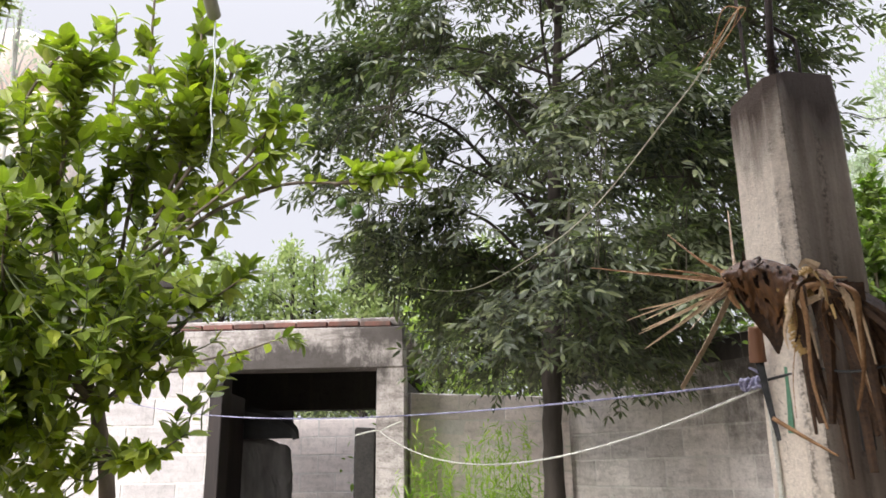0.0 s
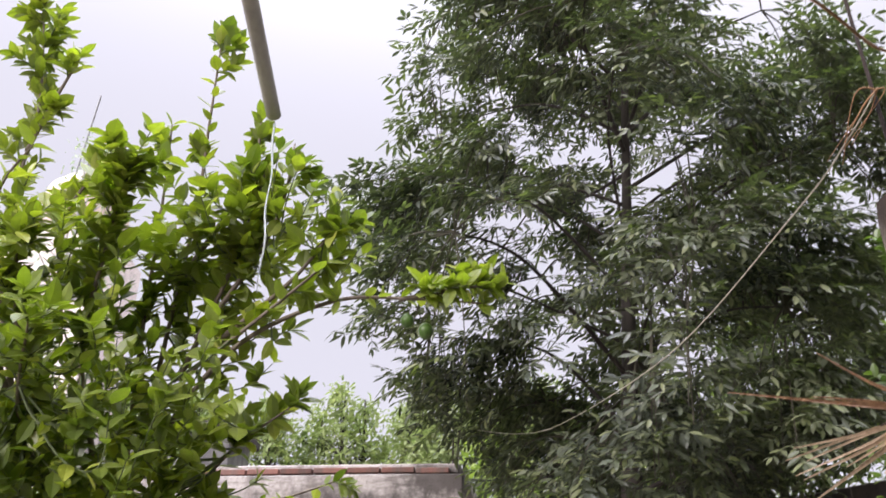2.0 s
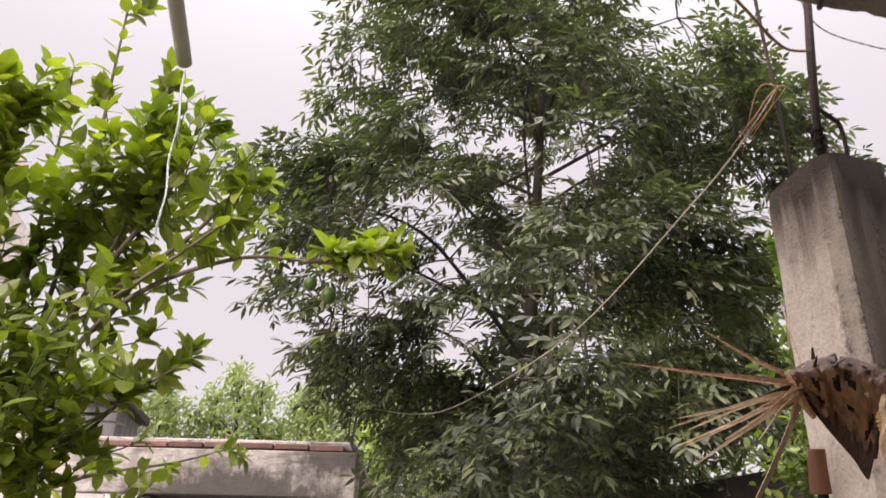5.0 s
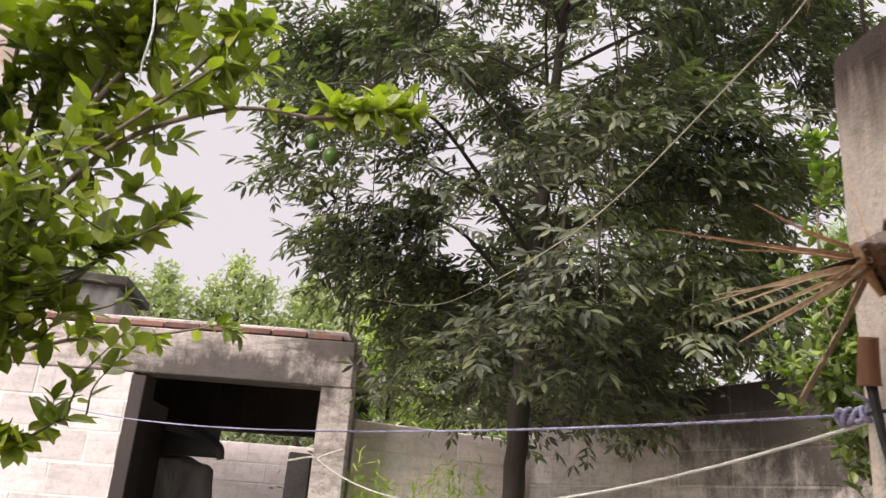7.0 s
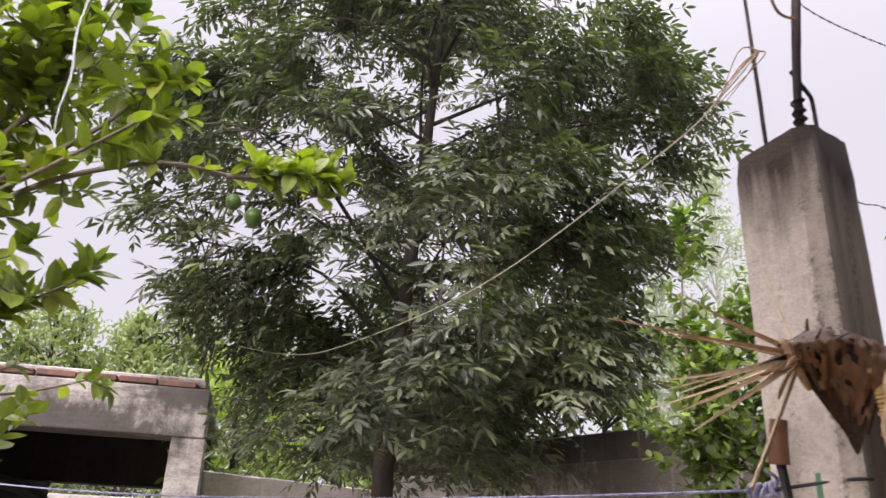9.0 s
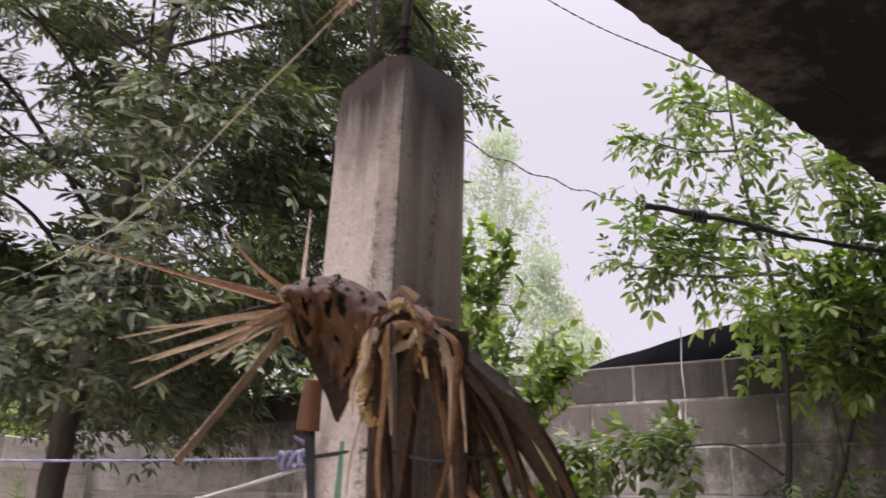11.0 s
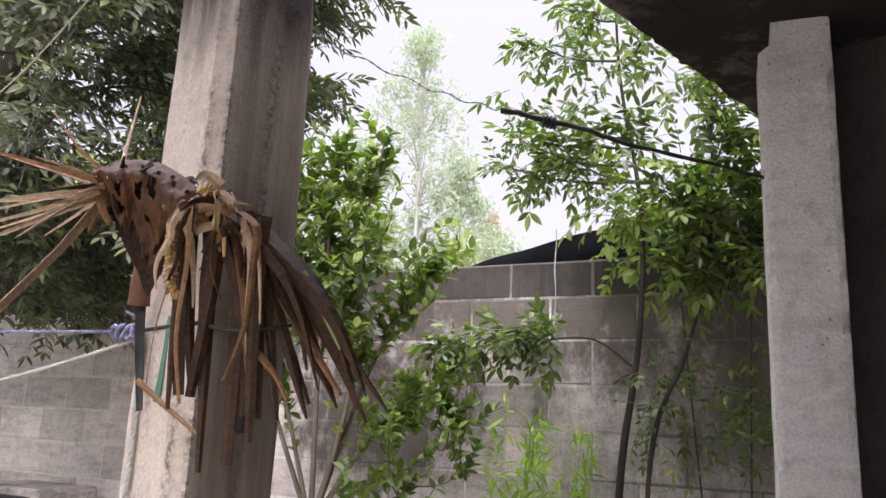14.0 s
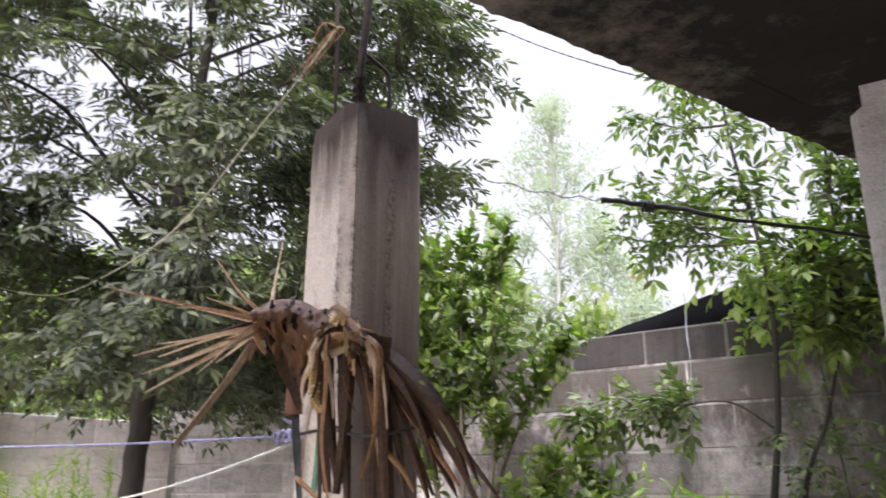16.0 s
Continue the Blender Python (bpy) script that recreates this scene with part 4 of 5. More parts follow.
def lime_tree():
    fork = (-1.05, 3.12, 1.85)
    limbs = [([fork, (-0.95, 2.98, 2.3), (-0.86, 2.87, 2.8), (-0.84, 2.82, 3.1), (-0.83, 2.79, 3.36)], 0.0092),
             ([fork, (-1.0, 2.95, 2.4), (-1.0, 2.92, 2.85), (-1.015, 2.91, 3.16)], 0.0092),
             ([(-0.95, 3.0, 2.1), (-0.7, 2.88, 2.36), (-0.42, 2.86, 2.49), (-0.2, 2.93, 2.52), (0.0, 2.96, 2.51)], 0.0094, 0.6),
             ([(-0.16, 2.93, 2.52), (-0.09, 2.94, 2.55), (0.01, 2.95, 2.56)], 0.008, 0.35),
             ([(-0.24, 2.92, 2.515), (-0.17, 2.93, 2.53), (-0.10, 2.92, 2.54)], 0.008, 0.35),
             ([fork, (-0.93, 3.4, 2.0), (-0.78, 3.78, 2.12), (-0.66, 4.05, 2.23)], 0.008),
             ([(-0.85, 2.92, 2.3), (-0.70, 2.85, 2.65), (-0.64, 2.84, 2.95)], 0.009),
             ([(-0.85, 2.92, 2.3), (-0.6, 2.80, 2.42), (-0.40, 2.75, 2.56)], 0.008),
             ([fork, (-1.1, 2.85, 2.3), (-1.0, 2.68, 2.6), (-0.93, 2.60, 2.78)], 0.012),
             ([fork, (-1.15, 2.75, 2.1), (-1.0, 2.45, 2.3)], 0.011),
             ([fork, (-1.25, 2.85, 2.3), (-1.25, 2.7, 2.5), (-1.2, 2.6, 2.62)], 0.014),
             ([fork, (-1.4, 3.1, 2.1), (-1.8, 3.0, 2.3)], 0.013),
             ([fork, (-1.2, 2.85, 1.9), (-1.3, 2.6, 1.85)], 0.010),
             ([(-1.3, 2.9, 2.2), (-1.38, 2.75, 2.5), (-1.32, 2.62, 2.74), (-1.22, 2.58, 2.88)], 0.0085),
             ([(-1.3, 2.9, 2.2), (-1.46, 2.86, 2.7), (-1.46, 2.85, 3.2), (-1.54, 2.84, 3.62)], 0.0095),
             ([(-1.46, 2.85, 3.05), (-1.40, 2.83, 3.22), (-1.33, 2.82, 3.42)], 0.0085),
             ([(-1.2, 2.85, 2.45), (-1.25, 2.83, 2.8), (-1.10, 2.82, 3.02)], 0.009),
             ([(-0.86, 2.87, 2.6), (-0.70, 2.85, 2.9), (-0.68, 2.84, 3.1)], 0.009),
             ([(-0.80, 2.88, 2.4), (-0.60, 2.84, 2.72), (-0.56, 2.83, 3.0)], 0.009),
             ([(-0.75, 2.88, 2.38), (-0.52, 2.84, 2.56), (-0.41, 2.83, 2.72)], 0.009),
             ([fork, (-0.85, 3.0, 1.95), (-0.66, 2.9, 2.1), (-0.50, 2.86, 2.2)], 0.008),
             ([(-1.02, 3.14, 1.7), (-0.85, 3.0, 1.66), (-0.66, 2.9, 1.74)], 0.007)]
    trunks = [([(-0.95, 3.18, -0.1), (-0.97, 3.17, 0.8), (-1.0, 3.16, 1.5), fork], 0.036, 0.022),
              ([(-1.25, 3.05, -0.1), (-1.27, 3.04, 0.9), (-1.30, 3.0, 1.7), (-1.3, 2.9, 2.2)], 0.03, 0.012)]
    tree = citrus("lime_tree", (-0.95, 3.18, 0), trunks, limbs,
                  [((-1.05, 2.85, 2.20), (0.52, 0.34, 0.36), 140), ((-1.08, 2.88, 1.92), (0.5, 0.36, 0.32), 118), ((-0.66, 2.85, 2.62), (0.28, 0.17, 0.26), 98), ((-1.25, 2.83, 2.6), (0.3, 0.22, 0.3), 32), ((-1.18, 2.9, 1.72), (0.26, 0.25, 0.24), 70), ((-1.55, 2.8, 2.2), (0.35, 0.35, 0.42), 30)],
                  0.066, M_LEAF_LIME, M_BARK_LIME, "leafy lime tree with bright glossy leaves and green fruit", 21, 290, clear=lambda c: -1.0 < c.x < -0.70 and c.z < 1.88)
    for at, r in (((-0.165, 2.95, 2.43), 0.022), ((-0.215, 2.93, 2.455), 0.019), ((-1.28, 2.80, 1.62), 0.02)):
        bm = bmesh.new()
        bmesh.ops.create_uvsphere(bm, u_segments=14, v_segments=10, radius=r)
        for v in bm.verts:
            if abs(v.co.z) > r * 0.8:
                v.co.z *= 1.12
            v.co += Vector(at)
        part("lime", bm, M_LIME, tree, "small dark green lime", smooth=True)


def orange_tree():
    a = (1.82, 3.80, 1.3)
    limbs = [([a, (1.78, 3.75, 1.9), (1.75, 3.68, 2.4), (1.74, 3.65, 2.66)], 0.012),
             ([a, (1.9, 3.72, 1.8), (1.88, 3.65, 2.3), (1.9, 3.58, 2.72)], 0.012),
             ([a, (2.0, 3.74, 1.62), (2.2, 3.7, 1.8), (2.32, 3.66, 1.75)], 0.012),
             ([a, (2.0, 3.75, 1.9), (2.15, 3.68, 2.2), (2.22, 3.62, 2.32)], 0.010),
             ([a, (1.7, 3.8, 1.7), (1.58, 3.85, 2.1), (1.55, 3.8, 2.35)], 0.010),
             ([a, (1.6, 3.85, 1.9), (1.48, 3.84, 2.5), (1.50, 3.80, 3.05)], 0.010),
             ([a, (1.95, 3.7, 1.45), (2.05, 3.6, 1.5)], 0.008)]
    citrus("orange_tree", (1.8, 3.82, 0), [([(1.80, 3.82, -0.1), (1.82, 3.8, 0.7), a], 0.022, 0.014)], limbs,
           [((1.90, 3.72, 2.27), (0.37, 0.30, 0.42), 165), ((2.12, 3.68, 1.70), (0.38, 0.2, 0.28), 34), ((1.95, 3.66, 1.45), (0.3, 0.2, 0.25), 13), ((1.58, 3.85, 2.3), (0.27, 0.2, 0.5), 110)],
           0.052, M_LEAF_ORANGE, M_BARK_LIME, "bushy young orange tree with glossy leaves by the wall", 33)


def sapling():
    rng = random.Random(17)
    base = thing("ash_sapling", (2.86, 3.33, 0), "slender young ash sapling with pale feathery leaves by the wall", "tree")
    stems = [[(2.86, 3.34, -0.1), (2.875, 3.33, 0.9), (2.885, 3.325, 1.52), (2.92, 3.26, 2.03), (2.93, 3.245, 2.57), (2.885, 3.32, 3.2), (2.88, 3.34, 3.7)],
             [(2.92, 3.25, -0.1), (2.935, 3.23, 1.5), (3.01, 3.10, 2.0), (3.06, 3.02, 2.37), (3.05, 2.98, 2.9)]]
    nodes = []
    for st, r in zip(stems, (0.020, 0.012)):
        l = smooth_line(st, 9)
        s = Soup()
        tube(s, l, r, 0.004, 8, 0.2)
        part("stem", s, M_BARK, base, smooth=True)
        nodes += [q for q in l if q.z > 1.9]
    ends = [(2.60, 3.85, 2.88), (2.66, 3.70, 2.95), (2.70, 3.65, 3.05), (2.66, 3.70, 3.45), (2.80, 3.50, 3.60), (3.05, 3.05, 3.15), (3.10, 2.95, 2.9), (2.95, 3.2, 3.4),
            (3.15, 2.90, 2.7), (3.05, 3.05, 2.45), (2.98, 3.12, 2.40), (3.0, 3.1, 2.6), (2.75, 3.55, 2.90), (3.12, 2.86, 2.5), (3.08, 3.0, 3.3), (2.9, 3.3, 3.0)]
    lines = []
    for e in ends:
        e = Vector(e)
        st = min(nodes, key=lambda q: (q - e).length + max(0, q.z - e.z + 0.15) * 3)
        l = smooth_line([st, st.lerp(e, 0.5) + Vector((0, 0, -0.04)), e], 6)
        s = Soup()
        tube(s, l, 0.007, 0.002, 5)
        part("limb", s, M_TWIG, base, smooth=True)
        lines.append(l)
    low = smooth_line([(2.905, 3.28, 1.95), (2.82, 3.42, 2.06), (2.68, 3.63, 2.05), (2.48, 3.95, 2.02)], 6)
    s = Soup()
    tube(s, low, 0.006, 0.002, 5)
    part("limb", s, M_TWIG, base, smooth=True)
    lines += [low[len(low) // 3:]] * 4
    kinds = [pinnate_template(rng.uniform(0.15, 0.20), 3, rng.uniform(0.055, 0.078), rng.uniform(0.019, 0.027), rng) for _ in range(7)]
    poses = []
    axis = Vector((2.9, 3.28, 0))
    for l in lines:
        for k in range(31):
            q = l[rng.randrange(len(l) // 3, len(l))]
            out = Vector((q.x - axis.x, q.y - axis.y, 0.15))
            d = out.normalized() * 0.6 + rand_dir(rng) + Vector((0, 0, rng.uniform(-0.3, 0.35)))
            poses.append(leaf_pose(q, d, rng, rng.uniform(0.6, 1.05), (0, 0, 1), 0.5))
    for k in range(130):
        z = rng.uniform(2.5, 3.6)
        c = Vector((2.9, 3.28, z)) + Vector((-0.508, 0.861, 0)) * (rng.uniform(-0.5, 0.5) if z > 2.85 else rng.uniform(-0.6, 0.05)) * (1 if z < 3.2 else 0.6) + Vector((-0.86, -0.5, 0)) * rng.uniform(-0.12, 0.25)
        poses.append(leaf_pose(c, rand_dir(rng) + Vector((0, 0, -0.1)), rng, rng.uniform(0.6, 1.0), (0, 0, 1), 0.5))
    for k in range(130):
        q = yard(rng.uniform(-0.95, -0.22), rng.uniform(0.10, 0.35), 1.80 + rng.gauss(0, 0.15))
        poses.append(leaf_pose(q, rand_dir(rng) + Vector((-0.2, -0.2, -0.3)), rng, rng.uniform(0.5, 0.8), (0, 0, 1), 0.5))
    leaves = Soup()
    scatter(leaves, kinds, poses)
    part("crown", leaves, M_LEAF_SAP, base, "pale green pinnate leaves")["kind"] = "stuff"


def shrub():
    """A bright leafy shrub that leans over the wall behind the sapling."""
    rng = random.Random(27)
    foot = yard(-0.62, 0.14, -0.05)
    base = thing("leafy_shrub", foot, "bright green leafy shrub leaning against the boundary wall", "shrub")
    poses, twigs = [], Soup()
    kinds = [pinnate_template(rng.uniform(0.13, 0.18), 3, rng.uniform(0.055, 0.075), rng.uniform(0.021, 0.029), rng) for _ in range(6)]
    for i in range(2):
        top = yard(-0.40 - 0.3 * i, 0.16 + 0.05 * rng.random(), 2.45 + 0.1 * rng.random())
        l = smooth_line([foot + Vector((0.03 * i, 0.02 * i, 0)), foot.lerp(top, 0.5) + Vector((-0.05, -0.03, 0)), top], 8)
        s = Soup()
        tube(s, l, 0.006, 0.003, 6, 0.2)
        part("stem", s, M_TWIG, base, smooth=True)
    for k in range(48):
        c = yard(rng.uniform(-1.0, -0.12), rng.uniform(0.06, 0.40), rng.uniform(2.36, 2.80) - 0.10 * rng.random())
        if c.z < 2.5 and noise.noise(c * 5) < -0.1:
            continue
        st = yard(-0.45, 0.16, 2.3).lerp(c, 0.4)
        tube(twigs, smooth_line([st, st.lerp(c, 0.5) + Vector((0, 0, 0.04)), c], 4), 0.003, 0.0015, 4)
        for _ in range(7):
            poses.append(leaf_pose(c + rand_dir(rng) * 0.04, rand_dir(rng) + Vector((-0.35, -0.25, -0.15)), rng, rng.uniform(0.65, 1.1), (0, 0, 1), 0.5))
    leaves = Soup()
    scatter(leaves, kinds, poses)
    part("twiggery", twigs, M_TWIG_GREEN, base)["kind"] = "stuff"
    part("crown", leaves, M_LEAF_BUSH, base, "fresh green pinnate leaves")["kind"] = "stuff"


def distant_tree(name, at, height, spread, material, label, seed, count=900, leaf=0.11, low=0.15, group="", bark=None, shape=0.6, tufts=60, girth=0.014):
    """A tree seen from afar: trunk, limbs and many leaf tufts with gaps."""
    rng = random.Random(seed)
    at = Vector(at)
    base = thing(name, at, label, "tree", group)
    top = at + Vector((rng.uniform(-0.1, 0.1) * spread, 0, height))
    trunk = smooth_line([at, at + Vector((0.05 * spread, 0, height * 0.5)), top], 8)
    s = Soup()
    tube(s, trunk, girth * height, 0.003 * height, 7, 0.2)
    part("trunk", s, bark or M_BARK, base, smooth=True)
    limbs, leaves = Soup(), Soup()
    kinds = [leaf_template(leaf * rng.uniform(0.8, 1.2), leaf * rng.uniform(0.28, 0.42), 0.2, 0.2, 3) for _ in range(5)]
    poses = []
    for k in range(tufts):
        t = low + (1 - low) * rng.random() ** 0.8
        R = spread * (math.sin(math.pi * min(1, 0.12 + 0.88 * t ** shape)) ** 0.7 + 0.06)
        a = rng.uniform(0, 6.283)
        r = R * math.sqrt(rng.uniform(0.05, 1))
        st = trunk[min(int(t * 0.92 * (len(trunk) - 1)), len(trunk) - 1)]
        c = Vector((at.x + r * math.cos(a), at.y + r * math.sin(a), at.z + height * t))
        tube(limbs, [st, st.lerp(c, 0.5) + Vector((0, 0, 0.05)), c], 0.0022 * height, 0.0008 * height, 4)
        size = spread * rng.uniform(0.16, 0.36)
        for _ in range(count // tufts):
            q = c + rand_dir(rng) * size * rng.random() ** 0.5 + Vector((0, 0, rng.uniform(-0.3, 0.5) * size))
            poses.append(leaf_pose(q, rand_dir(rng) + Vector((0, 0, 0.2)), rng, rng.uniform(0.7, 1.25), (0, 0, 1), 0.8))
    scatter(leaves, kinds, poses)
    part("branchwork", limbs, bark or M_BARK, base)["kind"] = "stuff"
    part("crown", leaves, material, base)["kind"] = "stuff"


ash_tree()
lime_tree()
orange_tree()
sapling()
shrub()
rng = random.Random(5)
for i in range(24):
    x = -12.8 + 0.72 * i + rng.uniform(-0.2, 0.2)
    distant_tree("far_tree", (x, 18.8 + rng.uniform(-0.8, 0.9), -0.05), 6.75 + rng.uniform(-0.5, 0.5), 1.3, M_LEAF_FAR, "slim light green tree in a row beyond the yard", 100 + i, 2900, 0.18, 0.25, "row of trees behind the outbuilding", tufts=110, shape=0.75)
# misty trees: the mist is only in their pale leaf and bark colours
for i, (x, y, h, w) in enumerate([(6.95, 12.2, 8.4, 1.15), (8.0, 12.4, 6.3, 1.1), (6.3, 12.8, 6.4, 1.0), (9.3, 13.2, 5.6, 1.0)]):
    distant_tree("tall_thin_tree", (x, y, -0.05), h, w, M_LEAF_HAZE, "tall thin pale tree in the misty distance", 140 + i, 5200, 0.11, 0.38, "misty trees", tufts=60, shape=0.9, girth=0.006, bark=M_BARK_HAZE)
distant_tree("flowering_tree", (9.6, 13.6, -0.05), 5.9, 0.34, M_LEAF_RED, "small reddish flowering tree in the misty distance", 150, 700, 0.10, 0.86, "", tufts=16, shape=0.9, girth=0.006, bark=M_BARK_HAZE)
for i, (x, y, h, w) in enumerate([(3.7, 7.4, 3.75, 0.75), (4.4, 6.9, 3.45, 0.6)]):
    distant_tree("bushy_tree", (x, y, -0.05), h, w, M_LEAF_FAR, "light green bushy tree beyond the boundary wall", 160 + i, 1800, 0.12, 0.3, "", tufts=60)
for i, (x, y, h, w) in enumerate([(-0.3, 8.3, 3.5, 0.8), (0.55, 8.5, 3.6, 0.85), (1.3, 9.0, 3.8, 0.85)]):
    distant_tree("bush", (x, y, -0.05), h, w, M_LEAF_BUSH, "bright green bush behind the pinkish wall", 180 + i, 1700, 0.11, 0.2, "bushes behind the wall", tufts=60)
for i, (x, y, h, w) in enumerate([(2.2, 8.6, 4.7, 0.95), (3.0, 8.1, 4.2, 0.8)]):
    distant_tree("leafy_tree", (x, y, -0.05), h, w, M_LEAF_SHADE, "dull green leafy tree beyond the boundary wall", 170 + i, 2600, 0.13, 0.3, "", tufts=80)
distant_tree("dark_bush", (-1.5, 10.7, -0.05), 3.3, 0.9, M_LEAF_ASH, "dark green bush behind the outbuilding", 190, 1700, 0.11, 0.2)


# ---- weeds ----
def weeds(name, centre, spread, count, height, material, label, seed, leaf=0.05, narrow=0.25):
    rng = random.Random(seed)
    s = Soup()
    kinds = [leaf_template(leaf * rng.uniform(0.8, 1.3), leaf * narrow, 0.2, 0.25, 3) for _ in range(5)]
    for _ in range(count):
        b = Vector((centre[0] + rng.uniform(-1, 1) * spread[0], centre[1] + rng.uniform(-1, 1) * spread[1], -0.04))
        h = height * rng.uniform(0.6, 1.0)
        tip = b + Vector((rng.uniform(-0.12, 0.12), rng.uniform(-0.12, 0.12), h))
        l = smooth_line([b, b.lerp(tip, 0.5) + Vector((rng.uniform(-0.03, 0.03), rng.uniform(-0.03, 0.03), 0)), tip], 12)
        tube(s, l, 0.003, 0.001, 3)
        poses = []
        for q in l[8:]:
            for _ in range(4):
                d = rand_dir(rng) + Vector((0, 0, 0.5))
                poses.append(leaf_pose(q + Vector((0, 0, rng.uniform(-0.03, 0.03))), d, rng, rng.uniform(0.6, 1.2)))
        scatter(s, kinds, poses)
    return single(name, s, material, label, "weeds", kind="stuff")


weeds("tall_weeds", (0.05, 6.25), (0.42, 0.22), 110, 1.98, M_LEAF_WEED, "tall feathery green weeds in front of the pinkish wall", 51, 0.075, 0.14)
yq = yard(0.1, 0.55, 0)
weeds("yellow_weeds", (yq.x, yq.y), (0.2, 0.10), 34, 1.80, M_LEAF_WEED, "bright yellow-green weed stalks by the boundary wall", 52, 0.07, 0.2)


# ---- ropes, wires, stick ----
def hang(a, b, sag, n=24):
    a, b = Vector(a), Vector(b)
    return [a.lerp(b, i / n) + Vector((0, 0, -4 * sag * (i / n) * (1 - i / n))) for i in range(n + 1)]


KNOT = Vector((0.895, 2.545, 1.825))


def clothesline():
    s = Soup()
    rope_tube(s, hang(KNOT, (-2.45, 6.28, 2.135), 0.10, 40), 0.0031, 3, 0.035)
    ob = single("violet_rope", s, M_ROPE_BLUE, "taut violet and white twisted rope tied to the pillar", "rope", smooth=True)
    k = Soup()
    rng = random.Random(2)
    for j in range(5):
        c = KNOT + Vector((-0.007 * j, 0.008 * j, -0.001 * j))
        ring = [c + Vector((0.007 * math.cos(a), 0.008 * math.sin(a), 0.013 * math.sin(a + j))) for a in [i * 0.55 for i in range(13)]]
        tube(k, ring, 0.0048, sides=5)
    tube(k, smooth_line([KNOT, KNOT + Vector((0.0, -0.01, 0.02)), KNOT + Vector((-0.025, -0.01, 0.034))], 5), 0.005, 0.003, 5)
    part("knot", k, M_ROPE_BLUE, ob, "bulky violet knot", smooth=True)
    t = Soup()
    tube(t, smooth_line([KNOT, (0.935, 2.455, 1.832), (0.955, 2.40, 1.834), (0.985, 2.385, 1.835)], 5), 0.0035, sides=6)
    part("loop", t, M_WIRE, ob, "dark cord round the pillar", smooth=True)
    s = Soup()
    rope_tube(s, hang(KNOT + Vector((0, 0, -0.015)), (-0.575, 6.22, 1.895), 0.20, 40), 0.0037, 3, 0.04)
    ob = single("white_rope", s, M_ROPE_WHITE, "slack white twisted rope across the yard", "rope", smooth=True)
    e = Soup()
    tube(e, smooth_line([(-0.575, 6.22, 1.895), (-0.5, 6.19, 1.93), (-0.42, 6.19, 1.96)], 5), 0.006, sides=5)
    tube(e, smooth_line([(-0.575, 6.22, 1.895), (-0.62, 6.20, 1.90), (-0.75, 6.2, 1.87)], 5), 0.006, sides=5)
    part("loop", e, M_ROPE_WHITE, ob, smooth=True)
    s = Soup()
    rope_tube(s, [Vector((0.905, 2.535, 1.82)) + Vector((0.004 * math.sin(z * 9), -0.02 * math.sin(z * 2.5), -z)) for z in [0.03 * i for i in range(48)]], 0.0062, 3, 0.035)
    single("loose_rope", s, M_ROPE_WHITE, "pale rope end hanging down beside the pillar", "rope", smooth=True)
    s = Soup()
    line = smooth_line([(0.935, 2.47, 2.80), (0.88, 2.55, 2.72), (0.80, 2.75, 2.64), (0.60, 3.75, 2.60), (0.22, 5.0, 2.66), (-0.02, 5.45, 2.72), (-0.27, 5.72, 2.81)], 8)
    rope_tube(s, line, 0.0025, 2, 0.05)
    ob = single("cream_rope", s, M_ROPE_CREAM, "old cream rope from the rebar into the ash tree", "rope", smooth=True)
    rng = random.Random(9)
    for _ in range(6):
        a = Vector((0.935, 2.47, 2.80))
        e = Soup()
        tube(e, smooth_line([a, a + Vector((rng.uniform(-0.05, 0.02), rng.uniform(0, 0.06), rng.uniform(-0.06, 0.03))), a + Vector((rng.uniform(-0.12, -0.05), rng.uniform(0.06, 0.16), rng.uniform(-0.14, -0.08)))], 5), 0.0022, 0.0008, 4)
        part("frayed_strand", e, M_STRAW_RED, ob, "reddish frayed rope strand", smooth=True)


